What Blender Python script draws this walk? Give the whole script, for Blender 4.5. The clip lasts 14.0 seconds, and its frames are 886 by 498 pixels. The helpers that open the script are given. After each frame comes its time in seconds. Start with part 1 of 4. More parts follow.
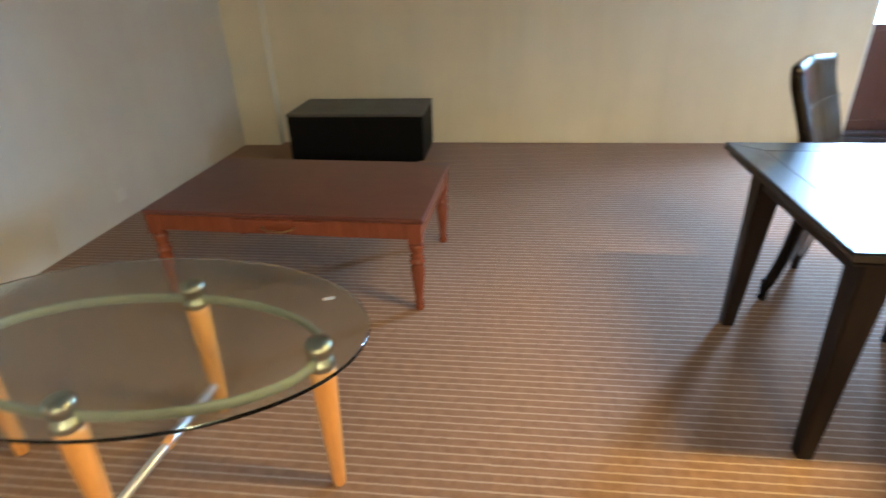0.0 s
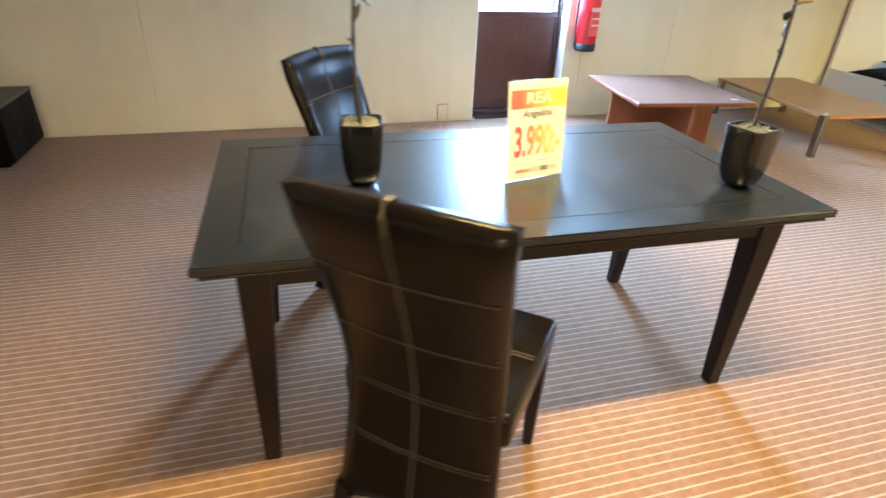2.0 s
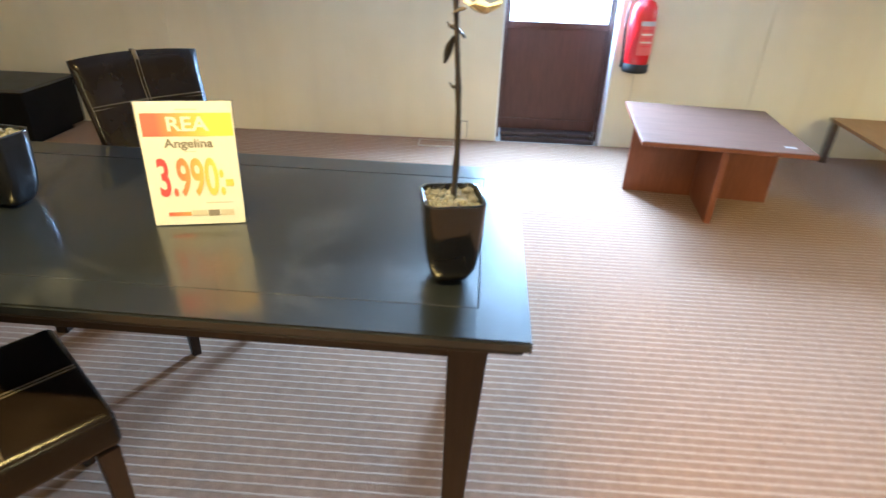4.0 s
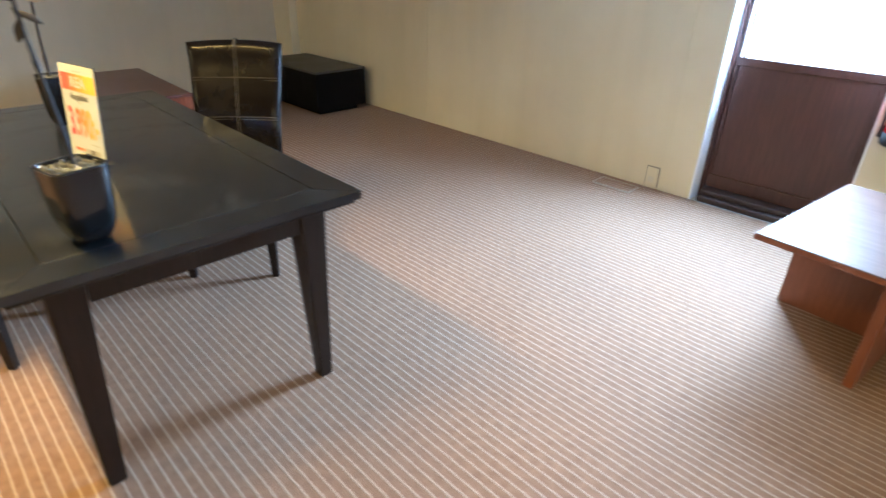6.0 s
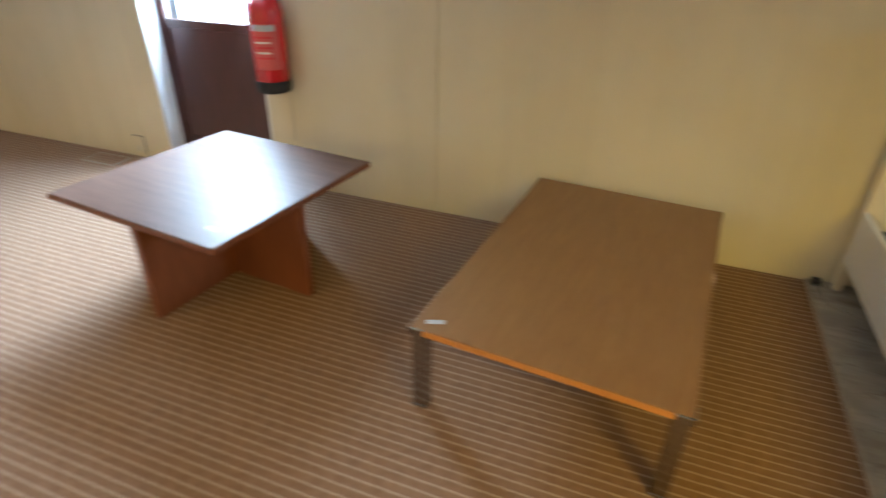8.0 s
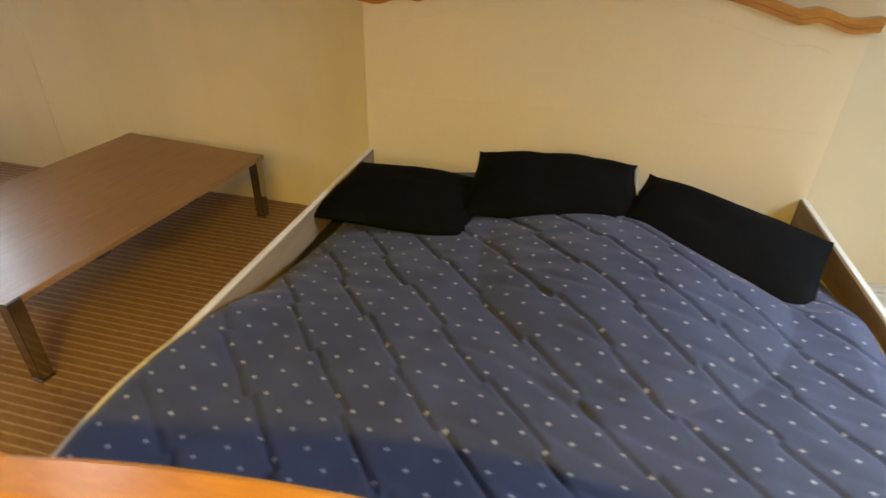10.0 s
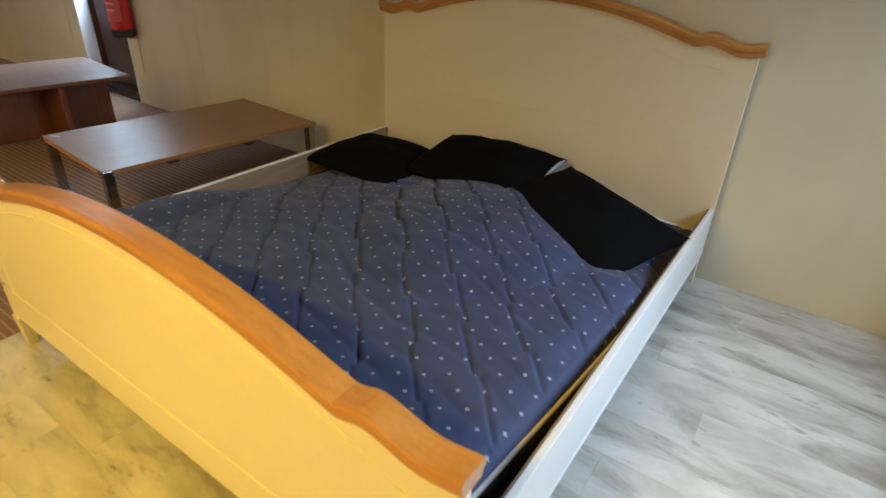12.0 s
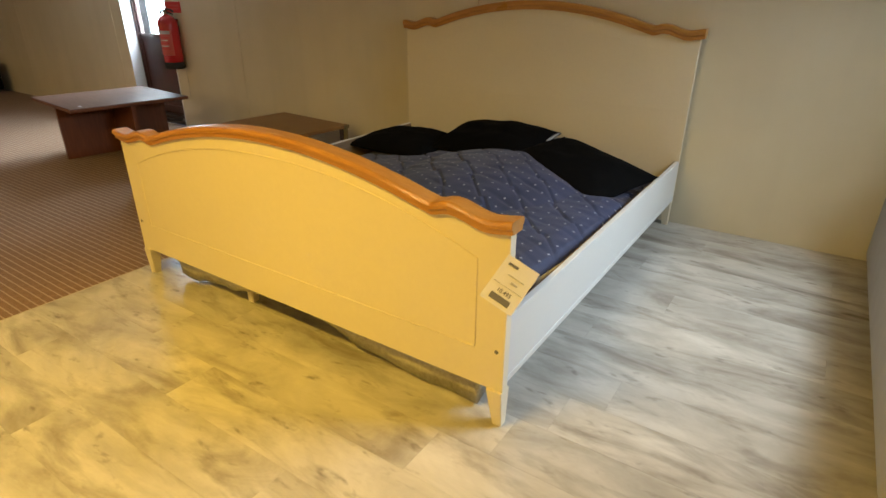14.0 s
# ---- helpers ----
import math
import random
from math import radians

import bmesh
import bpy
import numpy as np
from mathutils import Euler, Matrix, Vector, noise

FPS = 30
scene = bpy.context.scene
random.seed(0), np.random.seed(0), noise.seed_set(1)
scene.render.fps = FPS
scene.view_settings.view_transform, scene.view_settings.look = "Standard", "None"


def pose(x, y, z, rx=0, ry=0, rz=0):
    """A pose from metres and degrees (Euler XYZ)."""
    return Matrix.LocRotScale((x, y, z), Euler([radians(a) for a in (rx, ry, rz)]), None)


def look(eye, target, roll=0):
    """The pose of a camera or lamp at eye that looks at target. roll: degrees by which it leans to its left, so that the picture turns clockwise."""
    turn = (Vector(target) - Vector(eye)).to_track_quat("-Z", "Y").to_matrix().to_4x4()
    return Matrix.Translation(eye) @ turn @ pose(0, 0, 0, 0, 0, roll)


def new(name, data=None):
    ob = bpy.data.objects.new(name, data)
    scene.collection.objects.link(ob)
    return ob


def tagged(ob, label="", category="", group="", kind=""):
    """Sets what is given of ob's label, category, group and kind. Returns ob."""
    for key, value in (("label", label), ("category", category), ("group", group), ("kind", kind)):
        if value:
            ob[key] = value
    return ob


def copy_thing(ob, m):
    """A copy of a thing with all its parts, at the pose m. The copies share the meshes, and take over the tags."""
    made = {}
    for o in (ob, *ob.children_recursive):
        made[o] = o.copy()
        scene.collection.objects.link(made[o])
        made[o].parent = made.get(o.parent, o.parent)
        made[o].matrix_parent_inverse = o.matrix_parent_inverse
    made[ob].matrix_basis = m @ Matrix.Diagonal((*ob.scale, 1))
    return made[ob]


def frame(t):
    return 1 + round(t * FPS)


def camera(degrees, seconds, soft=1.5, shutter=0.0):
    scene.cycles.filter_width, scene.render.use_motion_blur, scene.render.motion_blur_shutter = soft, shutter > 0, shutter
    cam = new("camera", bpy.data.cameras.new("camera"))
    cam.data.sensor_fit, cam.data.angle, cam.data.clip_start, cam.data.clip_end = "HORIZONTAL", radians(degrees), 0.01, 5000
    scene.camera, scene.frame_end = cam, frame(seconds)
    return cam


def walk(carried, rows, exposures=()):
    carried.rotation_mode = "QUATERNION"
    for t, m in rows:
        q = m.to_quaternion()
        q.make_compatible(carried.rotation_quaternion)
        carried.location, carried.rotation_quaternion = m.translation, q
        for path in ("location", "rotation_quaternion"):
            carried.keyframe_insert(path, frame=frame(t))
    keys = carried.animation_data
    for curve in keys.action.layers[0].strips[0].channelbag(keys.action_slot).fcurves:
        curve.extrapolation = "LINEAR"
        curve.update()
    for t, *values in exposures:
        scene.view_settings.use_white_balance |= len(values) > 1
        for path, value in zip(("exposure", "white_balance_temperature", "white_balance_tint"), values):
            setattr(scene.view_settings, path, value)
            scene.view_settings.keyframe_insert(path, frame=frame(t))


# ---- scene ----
cam = camera(76.8, 14.0, shutter=0.5)
PATH = [
    (0, (-2.731, -4.817, 1.375), (-2.95, -3.043, 0.479), -1.8),
    (0.5, (-2.603, -4.751, 1.393), (-2.492, -2.976, 0.479), -1.0),
    (1, (-2.29, -4.788, 1.403), (-1.939, -3.053, 0.473), 0.3),
    (1.5, (-1.998, -4.817, 1.434), (-1.523, -3.119, 0.49), 1.5),
    (2, (-1.674, -4.744, 1.426), (-1.167, -3.07, 0.457), 2.5),
    (2.5, (-1.329, -4.742, 1.417), (-0.918, -3.033, 0.461), 2.2),
    (3, (-0.969, -4.759, 1.427), (-0.663, -3.034, 0.463), 2.0),
    (3.5, (-0.587, -4.631, 1.422), (-0.392, -2.891, 0.456), 2.1),
    (6, (1.275, -3.612, 1.404), (0.025, -2.358, 0.474), 1.4),
    (6.5, (1.663, -3.384, 1.404), (0.458, -2.084, 0.478), 1.5),
    (7, (2.07, -3.142, 1.425), (1.034, -1.733, 0.454), 1.3),
    (7.5, (2.463, -2.866, 1.436), (1.626, -1.335, 0.459), 1.3),
    (8, (2.957, -2.69, 1.426), (2.343, -1.072, 0.423), 1.0),
    (8.5, (3.455, -2.495, 1.418), (3.077, -0.818, 0.396), 1.5),
    (9, (3.926, -2.484, 1.407), (3.744, -0.771, 0.391), 1.7),
    (11.5, (5.898, -2.631, 1.407), (4.996, -1.168, 0.385), 1.8),
    (12, (6.117, -2.707, 1.428), (5.137, -1.252, 0.467), 2.5),
    (12.5, (6.238, -2.962, 1.426), (5.201, -1.522, 0.503), 2.1),
    (13, (6.35, -3.159, 1.397), (5.258, -1.731, 0.521), 0.8),
    (13.5, (6.465, -3.313, 1.311), (5.416, -1.838, 0.461), 0.6),
    (14, (6.454, -3.464, 1.266), (5.438, -1.948, 0.448), 0.3),
]
walk(cam, [(t, look(eye, target, roll)) for t, eye, target, roll in PATH],
     [(0, 0.69, 4700, 5), (1, 0.77, 4700, 5), (3.5, 0.72, 4720, 5), (6, 0.33, 4900, 5), (7, 0.06, 5030, 5), (8, -0.15, 5650, 6), (8.5, -0.15, 6300, 8),
      (9, 0.2, 6250, 10), (11.5, -0.85, 7100, 10), (12, -0.85, 5980, 10), (12.5, -0.95, 6620, 10), (14, -1.11, 6800, 10)])

# ---- world, daylight and lamps ----
world = bpy.data.worlds.new("overcast_day")
scene.world = world
world.use_nodes = True
wn = world.node_tree
sky = wn.nodes.new("ShaderNodeTexSky")
sky.sky_type = 'NISHITA'
sky.sun_disc = False
sky.sun_elevation = radians(38)
sky.sun_rotation = radians(200)
bg = wn.nodes["Background"]
bg.inputs[1].default_value = 0.12
wn.links.new(sky.outputs[0], bg.inputs[0])

DAY = (0.68, 0.85, 1.0)
WARM = (1.0, 0.70, 0.27)
GOLD = (1.0, 0.63, 0.075)
ORANGE = (1.0, 0.58, 0.14)
TUBE_COLOURS = [ORANGE, GOLD, WARM, WARM]


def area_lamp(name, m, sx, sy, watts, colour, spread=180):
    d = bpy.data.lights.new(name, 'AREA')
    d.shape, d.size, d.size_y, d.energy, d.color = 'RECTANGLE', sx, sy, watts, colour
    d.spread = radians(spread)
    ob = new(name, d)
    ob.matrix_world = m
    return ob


sun = bpy.data.lights.new("sun", 'SUN')
sun.energy, sun.angle, sun.color = 1.0, radians(12), (1, 0.95, 0.88)
new("sun", sun).matrix_world = look((0, 30, 24), (2, 0, 0))

# daylight of the glazed door and of the windows
area_lamp("door_daylight", pose(0.395, 0.27, 1.42, -90, 0, 0), 0.76, 1.08, 245, DAY)
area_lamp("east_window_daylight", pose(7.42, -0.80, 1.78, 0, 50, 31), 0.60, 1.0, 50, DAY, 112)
# fluorescent rows under the ceiling
TUBES = [(-0.9, -3.75), (4.95, -3.70), (-2.2, -8.6), (3.7, -7.0)]
TUBE_WATTS = [60, 130, 195, 165]
TUBE_SPREAD = [140, 153, 180, 180]
for (tx, ty), w, tint, wide in zip(TUBES, TUBE_WATTS, TUBE_COLOURS, TUBE_SPREAD):
    area_lamp("tube_glow", pose(tx, ty, 2.352), 1.2, 0.10, w, tint, wide)


# ---- helpers for meshes ----
def thing(name, m, label, category, group="", kind=""):
    ob = new(name)
    ob.empty_display_size = 0.1
    ob.matrix_world = m
    return tagged(ob, label, category, group, kind)


def part(name, bm, material, parent=None, label="", smooth=False, kind=""):
    me = bpy.data.meshes.new(name)
    bmesh.ops.recalc_face_normals(bm, faces=bm.faces)
    bm.to_mesh(me)
    bm.free()
    me.materials.append(material)
    if smooth:
        for p in me.polygons:
            p.use_smooth = True
    ob = new(name, me)
    ob.parent = parent
    return tagged(ob, label, kind=kind)


def solid(name, bm, material, label, category, m=None, kind="", smooth=False, group=""):
    ob = part(name, bm, material, None, label, smooth)
    if m is not None:
        ob.matrix_world = m
    return tagged(ob, label, category, group, kind)


def add_box(bm, x0, x1, y0, y1, z0, z1, bevel=0.0, segments=2):
    b = bmesh.new()
    bmesh.ops.create_cube(b, size=1.0, matrix=Matrix.Translation(((x0 + x1) / 2, (y0 + y1) / 2, (z0 + z1) / 2))
                          @ Matrix.Diagonal((x1 - x0, y1 - y0, z1 - z0, 1)))
    if bevel > 0:
        bmesh.ops.bevel(b, geom=list(b.edges), offset=bevel, segments=segments, affect='EDGES', profile=0.5)
    tmp = bpy.data.meshes.new("tmp")
    b.to_mesh(tmp)
    b.free()
    bm.from_mesh(tmp)
    bpy.data.meshes.remove(tmp)
    return bm


def box(x0, x1, y0, y1, z0, z1, bevel=0.0, segments=2):
    return add_box(bmesh.new(), x0, x1, y0, y1, z0, z1, bevel, segments)


def lathe(profile, n=20, cx=0.0, cy=0.0, bm=None):
    """A turned body from (radius, z) pairs."""
    bm = bm or bmesh.new()
    rings = []
    for r, z in profile:
        rings.append([bm.verts.new((cx + r * math.cos(2 * math.pi * k / n), cy + r * math.sin(2 * math.pi * k / n), z)) for k in range(n)])
    for a, b in zip(rings, rings[1:]):
        for k in range(n):
            bm.faces.new((a[k], a[(k + 1) % n], b[(k + 1) % n], b[k]))
    bm.faces.new(rings[0][::-1])
    bm.faces.new(rings[-1])
    return bm


def tube(points, r, n=10, bm=None, closed=False, flat=1.0):
    """A round bar along points; r is one radius or one for each point."""
    bm = bm or bmesh.new()
    pts = [Vector(p) for p in points]
    rings = []
    for i, p in enumerate(pts):
        if closed:
            d = pts[(i + 1) % len(pts)] - pts[i - 1]
        else:
            d = pts[min(i + 1, len(pts) - 1)] - pts[max(i - 1, 0)]
        d.normalize()
        ref = Vector((0, 0, 1)) if abs(d.z) < 0.9 else Vector((1, 0, 0))
        u = d.cross(ref).normalized()
        v = d.cross(u).normalized()
        rr = r[i] if isinstance(r, (list, tuple)) else r
        rings.append([bm.verts.new(p + rr * (math.cos(2 * math.pi * k / n) * u * flat + math.sin(2 * math.pi * k / n) * v)) for k in range(n)])
    pairs = list(zip(rings, rings[1:])) + ([(rings[-1], rings[0])] if closed else [])
    for a, b in pairs:
        for k in range(n):
            bm.faces.new((a[k], a[(k + 1) % n], b[(k + 1) % n], b[k]))
    if not closed:
        bm.faces.new(rings[0])
        bm.faces.new(rings[-1])
    return bm


def taper_leg(x, y, z0, z1, w0, w1, bevel=0.004, ax=0.0, ay=0.0):
    """A square leg: w0 wide at the foot, w1 at the top; ax, ay keep an outer side upright (-1, 0, 1)."""
    bm = box(-0.5, 0.5, -0.5, 0.5, 0, 1)
    for v in bm.verts:
        w = w1 if v.co.z > 0.5 else w0
        v.co.x = x + v.co.x * w + ax * (w1 - w) / 2
        v.co.y = y + v.co.y * w + ay * (w1 - w) / 2
        v.co.z = z0 + (z1 - z0) * v.co.z
    bmesh.ops.bevel(bm, geom=list(bm.edges), offset=bevel, segments=2, affect='EDGES')
    return bm


# ---- materials ----
class Nodes:
    """Short hand for building one node tree."""

    def __init__(self, name):
        self.mat = bpy.data.materials.new(name)
        self.mat.use_nodes = True
        self.t = self.mat.node_tree
        self.bsdf = self.t.nodes["Principled BSDF"]
        self.coord = self.n("ShaderNodeTexCoord").outputs["Object"]

    def n(self, kind, **kw):
        nd = self.t.nodes.new(kind)
        for k, v in kw.items():
            nd.inputs[k].default_value = v
        return nd

    def link(self, a, b):
        self.t.links.new(a, b)

    def mapped(self, scale=(1, 1, 1), rot=(0, 0, 0), source=None):
        m = self.n("ShaderNodeMapping")
        m.inputs["Scale"].default_value = scale
        m.inputs["Rotation"].default_value = rot
        self.link(source or self.coord, m.inputs[0])
        return m.outputs[0]

    def noise(self, scale, detail=4.0, vector=None, rough=0.55, distort=0.0):
        nd = self.n("ShaderNodeTexNoise", Scale=scale, Detail=detail, Roughness=rough, Distortion=distort)
        self.link(vector or self.coord, nd.inputs["Vector"])
        return nd.outputs["Fac"]

    def math(self, op, a, b=0.0, c=0.0):
        nd = self.t.nodes.new("ShaderNodeMath")
        nd.operation = op
        for i, v in enumerate((a, b, c)):
            if isinstance(v, (int, float)):
                nd.inputs[i].default_value = v
            else:
                self.link(v, nd.inputs[i])
        return nd.outputs[0]

    def ramp(self, fac, lo, hi, a=0.0, b=1.0):
        nd = self.n("ShaderNodeMapRange")
        for i, v in enumerate((lo, hi, a, b)):
            nd.inputs[i + 1].default_value = v
        self.link(fac, nd.inputs[0])
        return nd.outputs[0]

    def mix(self, fac, a, b):
        nd = self.t.nodes.new("ShaderNodeMix")
        nd.data_type = 'RGBA'
        for i, v in ((0, fac), (6, a), (7, b)):
            if isinstance(v, (int, float)):
                nd.inputs[i].default_value = v
            elif isinstance(v, tuple):
                nd.inputs[i].default_value = (*v[:3], 1)
            else:
                self.link(v, nd.inputs[i])
        return nd.outputs[2]

    def split(self, vector=None):
        nd = self.n("ShaderNodeSeparateXYZ")
        self.link(vector or self.coord, nd.inputs[0])
        return nd.outputs

    def done(self, colour=None, rough=None, bump=None, strength=0.2, distance=0.01, metal=None):
        b = self.bsdf
        for sock, v in (("Base Color", colour), ("Roughness", rough), ("Metallic", metal)):
            if v is None:
                continue
            if isinstance(v, tuple):
                b.inputs[sock].default_value = (*v[:3], 1)
            elif isinstance(v, (int, float)):
                b.inputs[sock].default_value = v
            else:
                self.link(v, b.inputs[sock])
        if bump is not None:
            nd = self.n("ShaderNodeBump", Strength=strength, Distance=distance)
            self.link(bump, nd.inputs["Height"])
            self.link(nd.outputs[0], b.inputs["Normal"])
        return self.mat


def plain(name, colour, rough=0.5, metal=0.0, vary=0.12, scale=14.0, bump=0.05, coat=0.0, spec=0.5):
    """A surface with blotches, fine grain and a little relief."""
    k = Nodes(name)
    big = k.noise(scale * 0.25, 3)
    fine = k.noise(scale * 8, 5)
    fac = k.math('ADD', k.math('MULTIPLY', big, 0.6), k.math('MULTIPLY', fine, 0.4))
    dark = tuple(c * (1 - vary) for c in colour)
    light = tuple(min(1, c * (1 + vary)) for c in colour)
    k.bsdf.inputs["Coat Weight"].default_value = coat
    k.bsdf.inputs["Specular IOR Level"].default_value = spec
    return k.done(k.mix(k.ramp(fac, 0.3, 0.7), dark, light), k.ramp(big, 0.3, 0.7, rough * 0.85, min(1, rough * 1.15)), fine, bump, 0.002, metal)


def wood(name, dark, light, rough=0.35, along=(1, 14, 14), coat=0.0, grain=5.0, spec=0.5):
    """Wood with its grain along one axis: the small number of the three."""
    k = Nodes(name)
    v = k.mapped(along)
    bands = k.noise(grain, 6, v, 0.6, 0.4)
    fine = k.noise(grain * 9, 4, v)
    blot = k.noise(2.2, 3)
    fac = k.math('ADD', k.math('MULTIPLY', bands, 0.7), k.math('MULTIPLY', fine, 0.3))
    col = k.mix(k.ramp(fac, 0.32, 0.68), dark, light)
    col = k.mix(k.ramp(blot, 0.35, 0.75, 0, 0.12), col, tuple(c * 0.7 for c in dark))
    k.bsdf.inputs["Coat Weight"].default_value = coat
    k.bsdf.inputs["Coat Roughness"].default_value = 0.12
    k.bsdf.inputs["Specular IOR Level"].default_value = spec
    return k.done(col, k.ramp(blot, 0.2, 0.8, rough * 0.94, rough * 1.06), fac, 0.08, 0.002)


def carpet_material():
    k = Nodes("striped_carpet")
    x, y, z = k.split()
    wob = k.noise(45, 2)
    yy = k.math('ADD', y, k.math('MULTIPLY', k.math('SUBTRACT', wob, 0.5), 0.006))
    ph = k.math('FRACT', k.math('DIVIDE', yy, 0.0335))
    d = k.math('ABSOLUTE', k.math('SUBTRACT', ph, 0.5))
    line = k.ramp(d, 0.07, 0.13, 1.0, 0.0)
    loops = k.noise(420, 3)
    mott = k.noise(28, 4)
    stain = k.noise(1.3, 4)
    base = k.mix(k.ramp(mott, 0.3, 0.7), (0.194, 0.104, 0.053), (0.274, 0.156, 0.085))
    base = k.mix(k.ramp(stain, 0.35, 0.75, 0, 0.35), base, (0.15, 0.088, 0.054))
    col = k.mix(k.math('MULTIPLY', line, 0.50), base, (0.57, 0.46, 0.36))
    col = k.mix(k.ramp(loops, 0.25, 0.6, 0.35, 0.0), col, (0.12, 0.066, 0.036))
    h = k.math('ADD', k.math('MULTIPLY', loops, 0.6), k.math('MULTIPLY', line, 0.5))
    k.bsdf.inputs["Sheen Weight"].default_value = 0.08
    return k.done(col, 0.95, h, 0.5, 0.004)


def wallpaper_material(name, a, b):
    k = Nodes(name)
    weave = k.noise(160, 3, k.mapped((1, 1, 0.25)))
    weave2 = k.noise(160, 3, k.mapped((0.2, 0.2, 1)))
    cloud = k.noise(1.1, 4)
    streak = k.noise(5, 3, k.mapped((1, 1, 0.12)))
    col = k.mix(k.ramp(cloud, 0.3, 0.7), a, b)
    col = k.mix(k.ramp(streak, 0.45, 0.8, 0, 0.3), col, tuple(c * 0.86 for c in a))
    h = k.math('ADD', weave, weave2)
    return k.done(col, 0.8, h, 0.25, 0.003)


def laminate_material():
    k = Nodes("grey_oak_laminate")
    info = k.n("ShaderNodeObjectInfo")
    off = k.n("ShaderNodeVectorMath")
    off.operation = 'ADD'
    k.link(k.coord, off.inputs[0])
    sc = k.math('MULTIPLY', info.outputs["Random"], 37.0)
    comb = k.n("ShaderNodeCombineXYZ")
    k.link(sc, comb.inputs[0])
    k.link(sc, comb.inputs[1])
    k.link(comb.outputs[0], off.inputs[1])
    v = k.mapped((0.9, 2.3, 4), source=off.outputs[0])
    bands = k.noise(2.2, 7, v, 0.62, 0.5)
    fine = k.noise(30, 4, k.mapped((0.8, 9, 9), source=off.outputs[0]))
    knot = k.noise(3.0, 6, k.mapped((0.7, 2.2, 1), source=off.outputs[0]), 0.6, 0.6)
    col = k.mix(k.ramp(bands, 0.30, 0.70), (0.35, 0.325, 0.285), (0.71, 0.68, 0.625))
    col = k.mix(k.ramp(fine, 0.35, 0.68, 0.09, 0), col, (0.25, 0.22, 0.185))
    col = k.mix(k.ramp(knot, 0.50, 0.70, 0, 0.68), col, (0.16, 0.125, 0.092))
    patch = k.noise(5.5, 3, k.mapped((1.0, 3.0, 1), source=off.outputs[0]), 0.5, 0.8)
    eye = k.noise(26, 2, k.mapped((0.7, 1.6, 1), source=off.outputs[0]))
    col = k.mix(k.math('MULTIPLY', k.ramp(patch, 0.58, 0.70, 0, 0.62), k.ramp(eye, 0.42, 0.66)), col, (0.09, 0.068, 0.048))
    col = k.mix(k.math('MULTIPLY', info.outputs["Random"], 0.22), col, (0.39, 0.365, 0.33))
    return k.done(col, k.ramp(bands, 0.3, 0.7, 0.15, 0.24), fine, 0.06, 0.002)


def tabletop_material():
    k = Nodes("dusty_blue_sheen_lacquer")
    dust = k.noise(3.2, 5, None, 0.6, 1.8)
    fine = k.noise(90, 4)
    rings = k.n("ShaderNodeTexWave", Scale=1.1, Distortion=9.0, Detail=3.0)
    k.link(k.coord, rings.inputs["Vector"])
    k.bsdf.inputs["Specular IOR Level"].default_value = 0.42
    k.bsdf.inputs["Coat Weight"].default_value = 0.7
    k.bsdf.inputs["Coat Roughness"].default_value = 0.12
    smear = k.math('MULTIPLY', k.ramp(dust, 0.44, 0.66), k.ramp(rings.outputs["Fac"], 0.35, 0.8, 0.2, 1.0))
    # dust smears on dark lacquer; both tinted blue to imitate the door's daylight sheen
    col = k.mix(k.math('MULTIPLY', smear, k.ramp(fine, 0.3, 0.7, 0.25, 0.6)), (0.006, 0.008, 0.011), (0.032, 0.037, 0.044))
    rough = k.ramp(smear, 0, 1, 0.28, 0.40)
    return k.done(col, rough, k.noise(12, 4, k.mapped((1, 14, 14))), 0.04, 0.002)


def leather_material():
    k = Nodes("dark_brown_leather")
    vor = k.n("ShaderNodeTexVoronoi", Scale=260.0)
    k.link(k.coord, vor.inputs["Vector"])
    cloud = k.noise(6, 4)
    wrinkle = k.noise(22, 5, None, 0.6, 0.8)
    col = k.mix(k.ramp(cloud, 0.3, 0.7), (0.0040, 0.0029, 0.0023), (0.0085, 0.0060, 0.0045))
    k.bsdf.inputs["Specular IOR Level"].default_value = 0.18
    h = k.math('ADD', k.math('MULTIPLY', vor.outputs[0], 0.4), wrinkle)
    return k.done(col, k.ramp(cloud, 0.3, 0.7, 0.17, 0.26), h, 0.12, 0.002)


